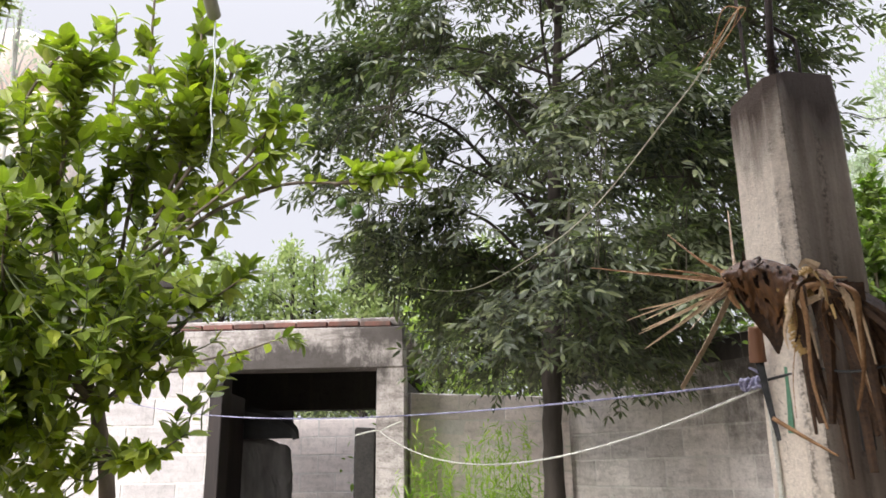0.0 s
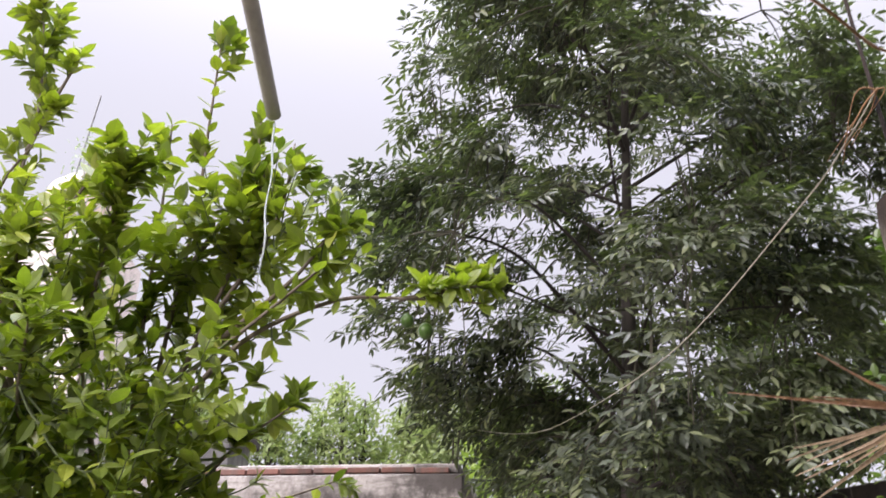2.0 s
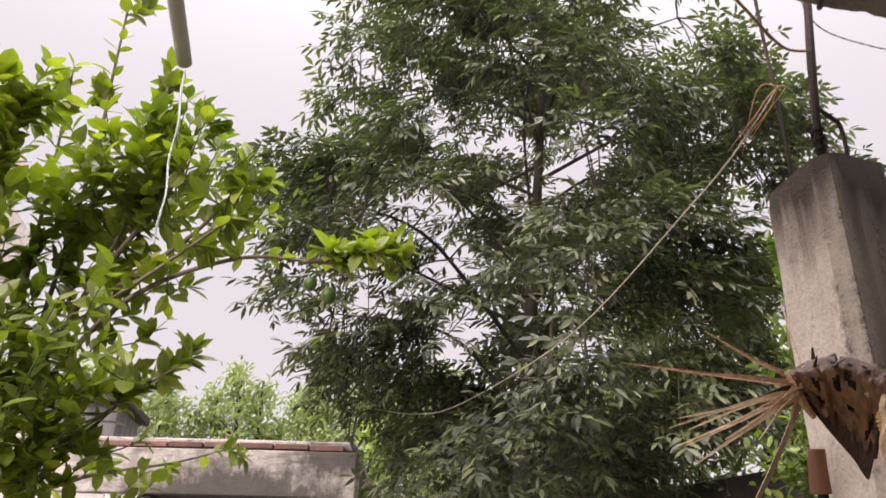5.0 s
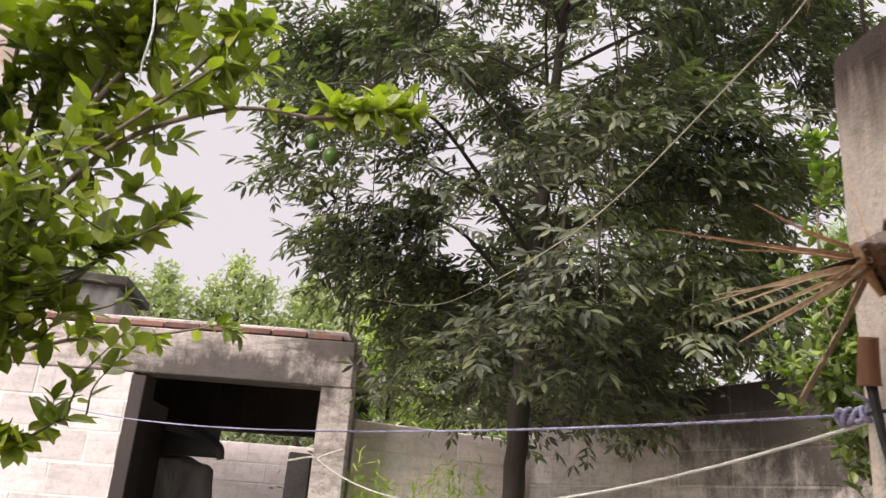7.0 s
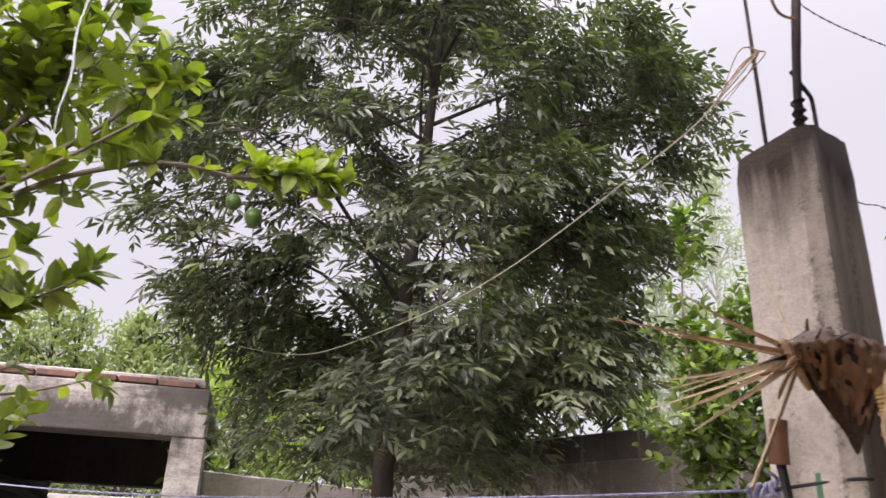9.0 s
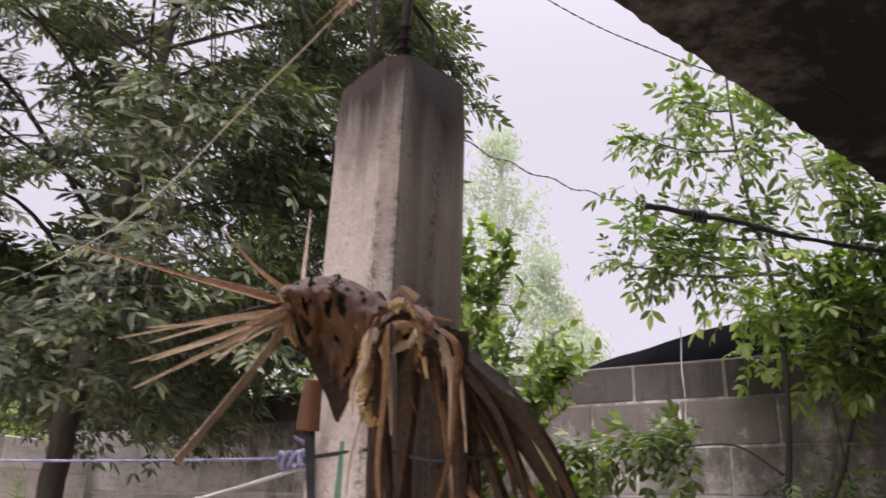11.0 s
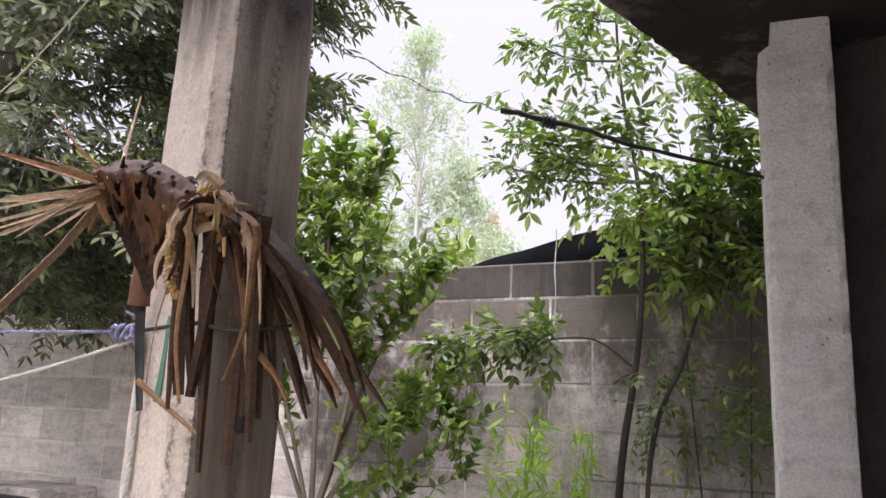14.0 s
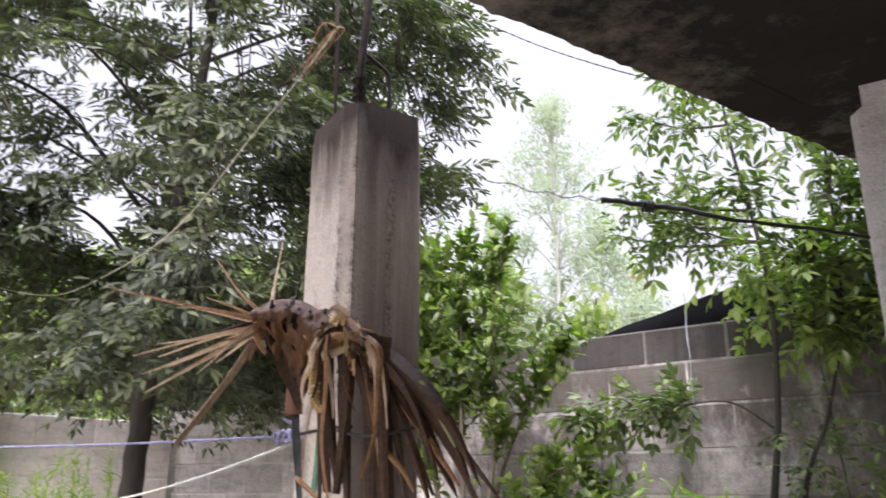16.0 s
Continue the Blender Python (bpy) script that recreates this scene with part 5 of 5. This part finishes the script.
def cables():
    s = Soup()
    a = smooth_line([(0.99, 2.40, 3.05), (1.12, 2.52, 3.01), (1.464, 2.53, 2.925), (1.70, 2.465, 2.845), (1.86, 2.43, 2.815)], 10)
    rope_tube(s, a, 0.0022, 2, 0.05)
    single("twisted_wire", s, M_WIRE_GREY, "thin twisted grey wire slung from the rebar", "wire", smooth=True)
    s = Soup()
    b = smooth_line([(1.13, 2.60, 2.56), (1.35, 2.66, 2.55), (1.6, 2.67, 2.53), (1.79, 2.664, 2.531)], 10)
    b = [q + Vector((0, 0, 0.006 * math.sin(i * 1.3))) for i, q in enumerate(b)]
    rope_tube(s, b, 0.0022, 2, 0.05)
    single("tie_wire", s, M_WIRE_GREY, "kinked grey wire between the pillar and a stick", "wire", smooth=True)
    s = Soup()
    line = smooth_line([(1.785, 2.667, 2.532), (1.92, 2.58, 2.502), (2.1, 2.47, 2.448), (2.44, 2.26, 2.36)], 8)
    line = [q + Vector((0, 0, 0.003 * math.sin(i * 0.7) + 0.0015 * math.sin(i * 2.3))) for i, q in enumerate(line)]
    tube(s, line, 0.0085, 0.0045, 7, 0.5)
    ob = single("stick", s, M_STICK, "dark charred stick tied between wire and post", "stick", smooth=True)
    k = Soup()
    for j in range(4):
        c = Vector((1.885 + 0.008 * j, 2.605 - 0.006 * j, 2.506 - 0.002 * j))
        tube(k, [c + Vector((0.006 * math.cos(a), 0.012 * math.cos(a), 0.016 * math.sin(a))) for a in [i * 0.6 for i in range(12)]], 0.004, sides=5)
    part("binding", k, M_WIRE, ob, "black wire binding", smooth=True)
    # cord and hook under the slab edge
    s = Soup()
    x = 0.94
    tube(s, smooth_line([(x, EDGE(x) + 0.01, 2.83), (x - 0.02, EDGE(x) - 0.04, 2.812), (x - 0.07, EDGE(x) - 0.4, 2.812), (x - 0.12, EDGE(x) - 0.9, 2.812)], 6), 0.006, sides=6)
    single("ceiling_cord", s, M_WIRE, "black cord run along the underside of the slab", "cord", smooth=True)
    s = Soup()
    x = 0.50
    tube(s, smooth_line([(x, EDGE(x) - 0.25, 2.818), (x, EDGE(x) - 0.08, 2.812), (x + 0.001, EDGE(x) - 0.02, 2.80)], 6), 0.0045, sides=6)
    ob = single("rusty_hook", s, M_REBAR, "rusty bent hook cast into the slab edge", "hook", smooth=True)
    h = box_bm((0.045, 0.03, 0.028), (x - 0.004, EDGE(x) - 0.012, 2.808), 20, 0.006, 1, 0.008, 2)
    part("grout_lump", h, M_REBAR, ob)
    s = Soup()
    tube(s, smooth_line([(0.42, EDGE(0.42) - 0.5, 2.812), (0.50, EDGE(0.5) - 0.16, 2.810), (0.62, EDGE(0.62) - 0.06, 2.806), (0.75, EDGE(0.75) + 0.02, 2.80), (0.9, 2.35, 2.82), (0.985, 2.40, 2.85)], 7), 0.0035, sides=5)
    single("orange_cable", s, M_STRAW_RED, "thin orange-brown cable under the slab edge", "cable", smooth=True)


def drain_pipe():
    a, b = Vector((-0.578, 2.683, 3.0)), Vector((-0.50, 2.176, 3.088))
    d = (b - a).normalized()
    base = thing("drain_pipe", b + d * 0.45, "grey plastic roof drain pipe pouring rainwater", "pipe")
    s = Soup()
    n, ln, sides = 12, 1.0, 20
    for rad, flip in ((0.021, 1), (0.0175, -1)):
        v, f = [], []
        side = d.orthogonal().normalized()
        up = d.cross(side)
        for i in range(n + 1):
            for k in range(sides):
                t = 2 * math.pi * k / sides
                v.append(a + d * ln * i / n + (side * math.cos(t) + up * math.sin(t)) * rad)
        for i in range(n):
            for k in range(sides):
                q = (i * sides + k, i * sides + (k + 1) % sides, (i + 1) * sides + (k + 1) % sides, (i + 1) * sides + k)
                f.append(q if flip > 0 else q[::-1])
        s.add([tuple(x) for x in v], f)
    m = (n + 1) * sides
    s.f += [(k, m + k, m + (k + 1) % sides, (k + 1) % sides) for k in range(sides)]
    part("pipe", s, M_PIPE, base, smooth=True)
    # the falling strand of water
    w = Soup()
    q = a + Vector((0.0, 0.012, -0.018))
    line = [q + Vector((-0.004 * math.sin(z * 30), 0.05 * math.sqrt(z), -z)) for z in [0.01 * i for i in range(52)]]
    tube(w, line, 0.0035, 0.002, 6, 0.9)
    part("water", w, M_WATER, base, "thin strand of falling rainwater", smooth=True)


def yard_wires():
    for a, b, sag in (((-0.42, 6.28, 2.62), (0.60, 5.62, 2.60), 0.05), ((-0.42, 6.30, 2.36), (0.60, 5.62, 2.36), 0.03)):
        s = Soup()
        tube(s, hang(a, b, sag, 16), 0.004, sides=5)
        single("black_cable", s, M_WIRE, "thin black cable between outbuilding and ash tree", "cable", "cables to the ash tree", smooth=True)


yard_wires()
clothesline()
cables()
drain_pipe()


# ---- black sheet behind the boundary wall, with water running off ----
def tarp():
    s = Soup()
    n = 60
    v, f = [], []
    for i in range(n + 1):
        sv = 0.78 - 3.0 * i / n
        t = i / n
        top = 2.475 + 0.47 * t ** 0.72 + 0.012 * noise.noise(Vector((sv * 4, 0, 0)))
        for out, z in ((-0.03 + 0.02 * noise.noise(Vector((sv * 3, 1, 0))), 2.40), (-0.05, (2.4 + top) / 2), (-0.08 + 0.02 * noise.noise(Vector((sv * 5, 2, 0))), top), (-0.45, top - 0.12), (-0.46, 2.30)):
            q = yard(sv, out - 0.12, z)
            v.append(tuple(q))
    for i in range(n):
        for k in range(4):
            f.append((i * 5 + k, i * 5 + k + 1, i * 5 + k + 6, i * 5 + k + 5))
    s.add(v, f)
    ob = single("black_sheet", s, M_TARP, "black plastic sheet roof rising behind the boundary wall", "tarpaulin", smooth=True)
    w = Soup()
    q = yard(0.16, 0.05, 2.60)
    tube(w, [q + Vector((0.004 * math.sin(z * 25), 0, -z)) for z in [0.014 * i for i in range(64)]], 0.0026, 0.0012, 6, 1.2)
    part("water", w, M_WATER, ob, "thin strand of falling rainwater", smooth=True)


tarp()


# ---- things hung on the pillar ----
def palm_weave():
    rng = random.Random(6)
    S = Vector((0.787, 2.275, 2.012))
    R, F = Vector((0.857, -0.515, 0)), Vector((-0.515, -0.857, 0))

    def O(a, b, d=0.0):
        return S + R * a * 0.74 + Vector((0, 0, b * 0.74)) + F * d * 0.74

    base = thing("palm_ornament", (0.93, 2.36, 1.85), "tattered brown woven palm-leaf ornament with frayed straw", "ornament")
    # spiky spray of stiff straws
    tips = [(0.494, 2.40, 2.085), (0.556, 2.33, 1.945), (0.582, 2.29, 1.875), (0.640, 2.235, 1.785), (0.824, 2.40, 2.215), (0.690, 2.55, 2.115), (0.618, 2.50, 1.95), (0.60, 2.42, 1.985), (0.70, 2.50, 2.19), (0.66, 2.2, 1.90), (0.72, 2.52, 1.97), (0.575, 2.31, 1.91), (0.60, 2.36, 1.95)]
    for i, tip in enumerate(tips):
        tip = Vector(tip)
        s = Soup()
        mid = S.lerp(tip, 0.5) + rand_dir(rng) * 0.006
        ribbon(s, smooth_line([S + (tip - S) * -0.08, S.lerp(tip, 0.2), mid, tip], 4), 0.021 if i in (0, 3, 2) else 0.014, 0.0015 if i != 3 else 0.014, rand_dir(rng) * 0.5 + Vector((0, 0, 1)), 0.25)
        part("straw", s, M_STRAW_RED if i in (0, 5, 8) else M_STRAW, base, "stiff dry straw blade")
    for k in range(9):
        s = Soup()
        d = (rand_dir(rng) - R * 0.55 + F * 0.2 + Vector((0, 0, 0.25))).normalized()
        end = S + d * rng.uniform(0.05, 0.10)
        ribbon(s, smooth_line([S - d * 0.01, S.lerp(end, 0.5) + rand_dir(rng) * 0.008, end], 4), rng.uniform(0.014, 0.024), 0.003, rand_dir(rng), 0.3)
        part("leaf_blade", s, M_HUSK if k % 3 else M_STRAW_RED, base, "short curled brown blade")
    for k in range(9):
        s = Soup()
        q = S + rand_dir(rng) * 0.012
        ribbon(s, smooth_line([q - R * 0.02, q + rand_dir(rng) * 0.012, q + R * 0.035 + rand_dir(rng) * 0.02], 4), 0.012, 0.006, rand_dir(rng), 0.3)
        part("strip", s, M_STRAW_RED if k % 2 else M_HUSK, base, "curled binding strip")
    # the torn brown hood: bands from a serrated rim down to a narrow foot
    rim = smooth_line([O(-0.03, 0.03, 0.0), O(0.02, 0.052, 0.0), O(0.09, 0.050, 0.0), O(0.16, 0.012, 0.01), O(0.215, -0.035, 0.015)], 8)
    foot = smooth_line([O(0.0, -0.055, 0.02), O(0.035, -0.12, 0.02), O(0.065, -0.17, 0.01), O(0.09, -0.215, 0.0), O(0.11, -0.10, 0.01)], 8)
    for i in range(4):
        ia = min(32, max(0, int(i * 8 + rng.uniform(-2.5, 2.5))))
        ib = min(32, max(0, int(i * 8 + rng.uniform(-6, 6))))
        a, b = rim[ia], foot[ib]
        b = a.lerp(b, rng.uniform(0.45, 1.05))
        s = Soup()
        bulge = F * rng.uniform(0.008, 0.034) + rand_dir(rng) * 0.012
        ribbon(s, smooth_line([a - F * 0.012, a + F * 0.006 + Vector((0, 0, rng.uniform(-0.004, 0.005))), a.lerp(b, rng.uniform(0.35, 0.6)) + bulge, b + rand_dir(rng) * 0.008], 4), rng.uniform(0.010, 0.026), rng.uniform(0.004, 0.014), (R + Vector((0, 0, rng.uniform(-0.4, 0.9)))), rng.uniform(0.0, 0.4))
        part("band", s, M_HUSK if i % 9 else M_STRAW_RED, base, "dark brown palm band")
    # outer sheet of the hood with a row of holes below its rim
    s = Soup()
    nv, cols = 19, len(rim)
    grid = []
    for i, q in enumerate(rim):
        low = q.lerp(foot[i], 0.74 + 0.25 * noise.noise(Vector((i * 0.45, 3, 0))))
        for j in range(nv):
            t = j / (nv - 1)
            grid.append(tuple(q.lerp(low, t) + F * (0.012 + 0.034 * math.sin(math.pi * min(1, t * 1.2 + 0.08)) + 0.006 * noise.noise(Vector((i * 0.5, j * 0.45, 0))))))
    s.add(grid, [(i * nv + j, i * nv + j + 1, (i + 1) * nv + j + 1, (i + 1) * nv + j) for i in range(cols - 1) for j in range(nv - 1)
                 if not (j in (2, 7) and i % 4 == 1) and noise.noise(Vector((i * 0.33, j * 0.25, 5))) < 0.36])
    part("hood", s, M_SHEATH, base, "torn perforated brown palm sheath", smooth=True)
    # inner back of the hood
    s = Soup()
    n = len(rim)
    s.add([tuple(q - F * 0.012) for q in rim] + [tuple(q - F * 0.006) for q in foot] + [tuple(q - F * 0.016) for q in rim] + [tuple(q - F * 0.010) for q in foot],
          [(k, k + 1, n + k + 1, n + k) for k in range(n - 1)] + [(2 * n + k, 3 * n + k, 3 * n + k + 1, 2 * n + k + 1) for k in range(n - 1)])
    part("lining", s, M_HUSK, base, "dark brown inner sheath")
    # braided bands
    for line in ([O(0.15, -0.08, 0.05), O(0.146, -0.12, 0.055), O(0.146, -0.16, 0.05), O(0.15, -0.205, 0.04), O(0.17, -0.225, 0.035)],
                 [O(0.17, -0.02, 0.04), O(0.195, -0.005, 0.045), O(0.22, -0.02, 0.04), O(0.225, -0.05, 0.035)],
                 [O(0.12, -0.055, 0.05), O(0.15, -0.045, 0.06), O(0.185, -0.055, 0.055), O(0.20, -0.08, 0.05)]):
        s = Soup()
        l = smooth_line(line, 5)
        for k, q in enumerate(l[:-1]):
            d = (l[k + 1] - q).normalized()
            side = d.cross(F).normalized()
            w = 0.0115 * rng.uniform(0.7, 1.15)
            ribbon(s, smooth_line([q - side * w - F * 0.005, q + F * 0.006 + d * 0.003 + rand_dir(rng) * 0.002, q + side * w - F * 0.005 + d * 0.004], 3), 0.0065, 0.0060, d + rand_dir(rng) * 0.25, 0.35)
        part("braid", s, M_WEAVE, base, "yellowish braided palm band")
    # straw strips that spill over and hang
    for i in range(11):
        u = 0.15 + 0.016 * i + rng.uniform(-0.01, 0.01)
        top = O(u, -0.03 - 0.25 * max(0, u - 0.22), 0.025)
        end = O(u + rng.uniform(-0.03, 0.06), -rng.uniform(0.34, 0.56), rng.uniform(0.0, 0.03))
        s = Soup()
        ribbon(s, smooth_line([top, top.lerp(end, 0.4) + F * rng.uniform(0.0, 0.02) + R * rng.uniform(-0.01, 0.012), end], 6), rng.uniform(0.024, 0.042), rng.uniform(0.006, 0.018), R + F * rng.uniform(-0.5, 0.5), rng.uniform(0.1, 0.35))
        part("leaf_blade", s, M_HUSK, base, "broad dark brown dried blade")
    for i in range(15):
        u = rng.uniform(0.15, 0.31)
        ln = rng.choice((0.06, 0.09, 0.13, 0.18, 0.25, 0.32)) * rng.uniform(0.8, 1.1) * (1.0 if u < 0.26 else 0.8)
        a = O(0.21 + 0.35 * (u - 0.21) + rng.uniform(-0.01, 0.01), -0.015 + rng.uniform(-0.02, 0.01), 0.045)
        over = O(u, -0.055 - 0.25 * abs(u - 0.21) + rng.uniform(-0.015, 0.02), rng.uniform(0.06, 0.095))
        b = over + R * rng.uniform(-0.035, 0.03) + Vector((0, 0, -ln)) - F * rng.uniform(0.0, 0.035)
        s = Soup()
        ribbon(s, smooth_line([a, over, over.lerp(b, 0.25) + R * rng.uniform(-0.008, 0.012), over.lerp(b, 0.65) + R * rng.uniform(-0.014, 0.014) + F * rng.uniform(-0.008, 0.010), b], 4),
               rng.uniform(0.007, 0.021), rng.uniform(0.001, 0.005), R * rng.uniform(0.3, 1.0) + F * rng.uniform(-1.0, 1.0), rng.uniform(0.0, 0.2), 0.0006)
        part("strip", s, rng.choice((M_STRAW, M_STRAW, M_STRAW_RED, M_STRAW_RED, M_HUSK)), base, "dry hanging palm strip")
    # torn ends curling at the gathering
    for i in range(13):
        q = O(rng.uniform(0.15, 0.27), rng.uniform(-0.10, 0.0), rng.uniform(0.05, 0.09))
        d = (R * rng.uniform(-0.6, 0.8) + F * rng.uniform(-0.2, 0.8) + Vector((0, 0, rng.uniform(-0.9, 0.5)))).normalized()
        e = q + d * rng.uniform(0.03, 0.08)
        s = Soup()
        ribbon(s, smooth_line([q - d * 0.01, q.lerp(e, 0.5) + Vector((0, 0, rng.uniform(0.0, 0.018))), e + Vector((0, 0, -0.015))], 4), rng.uniform(0.010, 0.020), rng.uniform(0.001, 0.005), R * rng.uniform(-1, 1) + Vector((0, 0, 1)), rng.uniform(0.1, 0.4), 0.0006)
        part("curl", s, rng.choice((M_STRAW, M_STRAW_RED, M_WEAVE, M_HUSK)), base, "torn curling strip end")
    # dark leaf bundle trailing down to one side
    for i in range(17):
        t = i / 16
        a = O(0.21 + 0.07 * t, -0.02 - 0.05 * t, rng.uniform(-0.02, 0.025))
        b = O(0.32 + 0.27 * t ** 1.2 + rng.uniform(-0.03, 0.02), -0.40 - 0.06 * t + rng.uniform(-0.05, 0.12) * (1.3 - t), rng.uniform(-0.02, 0.03))
        mid = a.lerp(b, rng.uniform(0.4, 0.6)) + R * rng.uniform(-0.01, 0.03) + Vector((0, 0, rng.uniform(0.0, 0.03))) + F * rng.uniform(-0.01, 0.03)
        s = Soup()
        ribbon(s, smooth_line([a, mid, b], 7), rng.uniform(0.026, 0.05), rng.uniform(0.001, 0.006), R + Vector((0, 0, 0.5)) + F * rng.uniform(-0.5, 0.5), rng.uniform(0.2, 0.45))
        part("leaf_blade", s, M_STRAW_RED if i % 9 == 2 else M_HUSK, base, "long brown dried leaf blade")
    for a, m, b, mt, w in ((O(0.27, -0.13, 0.05), O(0.31, -0.115, 0.055), O(0.33, -0.27, 0.05), M_STRAW, 0.010), (O(0.30, -0.14, 0.03), O(0.345, -0.137, 0.03), O(0.385, -0.152, 0.03), M_STRAW, 0.013),
                           (O(0.40, -0.16, 0.03), O(0.435, -0.22, 0.03), O(0.485, -0.31, 0.03), M_GREENLEAF, 0.012), (O(0.30, -0.30, 0.03), O(0.36, -0.36, 0.03), O(0.39, -0.41, 0.03), M_STRAW_RED, 0.014)):
        s = Soup()
        ribbon(s, smooth_line([a, m, b], 6), w, 0.003, R * 0.5 + Vector((0, 0, 0.7)), 0.3)
        part("leaf_blade", s, mt, base, "pale drying leaf blade")
    # cord that ties it to the pillar
    s = Soup()
    tube(s, smooth_line([O(0.20, -0.27, 0.02), O(0.27, -0.285, 0.05), O(0.35, -0.275, 0.03), O(0.42, -0.25, -0.03)], 6), 0.003, sides=5)
    part("cord", s, M_WIRE, base, "black tying cord", smooth=True)
    return base


def knife():
    base = thing("knife", (0.887, 2.51, 1.87), "old knife with brown wooden handle and black blade", "knife")
    s = Soup()
    tube(s, smooth_line([(0.883, 2.49, 1.95), (0.884, 2.50, 1.91), (0.886, 2.508, 1.868)], 6), 0.016, 0.020, 10)
    part("handle", s, M_WOODHANDLE, base, "worn brown wooden handle", smooth=True)
    s = Soup()
    ribbon(s, smooth_line([(0.889, 2.508, 1.87), (0.896, 2.50, 1.78), (0.905, 2.485, 1.685)], 6), 0.019, 0.010, (0.8, -0.5, 0), 0.08, 0.003)
    part("blade", s, M_BLADE, base, "black steel blade")
    s = Soup()
    tube(s, smooth_line([(0.895, 2.475, 1.735), (0.935, 2.41, 1.69), (0.975, 2.345, 1.648)], 5), 0.0055, 0.003, 6, 0.4)
    single("twig_peg", s, M_STRAW_RED, "thin brown twig stuck across the pillar", "twig", smooth=True)


palm_weave()
knife()
single("phone_box", box_bm((0.032, 0.018, 0.09), (1.06, 2.388, 1.70), 28, 0.005, 1), M_BLACK, "small black plastic gadget fixed to the pillar", "gadget")


# ---- far things ----
def water_tank():
    c = Vector((-5.95, 9.65, 7.35))
    base = thing("water_tank", (c.x, c.y, 0), "round pinkish water tank on a tall block tower", "tank")
    bm = bmesh.new()
    prof = [(0.0, 1.1), (0.18, 1.09), (0.32, 1.02), (0.52, 0.82), (0.55, 0.76), (0.55, 0.0), (0.5, -0.03), (0, -0.03)]
    n = 32
    rings = [[bm.verts.new((c.x + r * math.cos(2 * math.pi * k / n), c.y + r * math.sin(2 * math.pi * k / n), c.z - 1.1 + z)) for k in range(n)] for r, z in prof[1:-1]]
    for a, b in zip(rings, rings[1:]):
        for k in range(n):
            bm.faces.new((a[k], b[k], b[(k + 1) % n], a[(k + 1) % n]))
    bm.faces.new(rings[0])
    bm.faces.new(rings[-1][::-1])
    bmesh.ops.recalc_face_normals(bm, faces=bm.faces)
    part("tank_body", bm, M_TANK, base, "pinkish plastic tank", smooth=True)
    part("tower", box_bm((1.3, 1.3, c.z - 1.13), (c.x, c.y, (c.z - 1.13) / 2), 10, 0.02), M_BLOCK_PINK, base, "block tower")
    s = Soup()
    tube(s, [(c.x + 0.05, c.y - 0.62, 5.6), (c.x + 0.20, c.y - 0.6, 8.3)], 0.012, sides=6)
    part("pole", s, M_WIRE_GREY, base, "thin metal pole")


water_tank()


# ---- by the boundary wall ----
def washstand():
    q = yard(3.15, 0.32, 0)
    base = thing("washstand", q, "rough grey concrete washstand with a black crate", "washstand")
    part("pedestal", box_bm((0.62, 0.42, 1.18), (q.x, q.y, 0.57), -59, 0.012, 1, 0.006, 3), M_BLOCK, base, "grey concrete pedestal")
    part("basin_rim", box_bm((0.60, 0.40, 0.10), (q.x, q.y, 1.212), -59, 0.015, 1, 0.006, 3), M_LINTEL, base, "worn concrete rim")
    c = yard(3.02, 0.50, 1.12)
    part("crate", box_bm((0.26, 0.10, 0.2), c, -59, 0.01), M_BLACK, base, "black plastic crate")


washstand()
s = Soup()
tube(s, [yard(0.92, 0.25, -0.05), yard(0.86, 0.14, 1.36)], 0.02, 0.018, 8, 0.2)
tube(s, [yard(0.86, 0.14, 1.352), yard(0.98, 0.16, 1.30)], 0.018, 0.018, 8, 0.2)
single("leaning_bar", s, M_REBAR, "rusty bent iron bar leaning on the boundary wall", "bar", smooth=True)


def roof_room():
    base = thing("roof_room", (-4.2, 9.6, 0), "dark grey concrete storeroom rising behind the outbuilding", "building")
    part("wall", box_bm((1.5, 1.0, 3.75), (-4.25, 9.95, 1.875), 8, 0.01, 1, 0.004, 2), M_TIN, base)
    part("roof", box_bm((1.7, 1.2, 0.10), (-4.25, 9.95, 3.80), 8, 0.01), M_DARKWALL, base, "dark flat roof")


roof_room()


def leaf_spray():
    """Sparse thorny tree with tiny leaves, leaf and bark paled to hold the haze."""
    distant_tree("thorn_tree", (-4.9, 8.0, -0.05), 6.7, 0.9, M_LEAF_HAZE, "sparse thorny tree with tiny leaves against the sky", 210, 900, 0.06, 0.5, "", tufts=22, shape=0.8, girth=0.004, bark=M_BARK_HAZE)


leaf_spray()
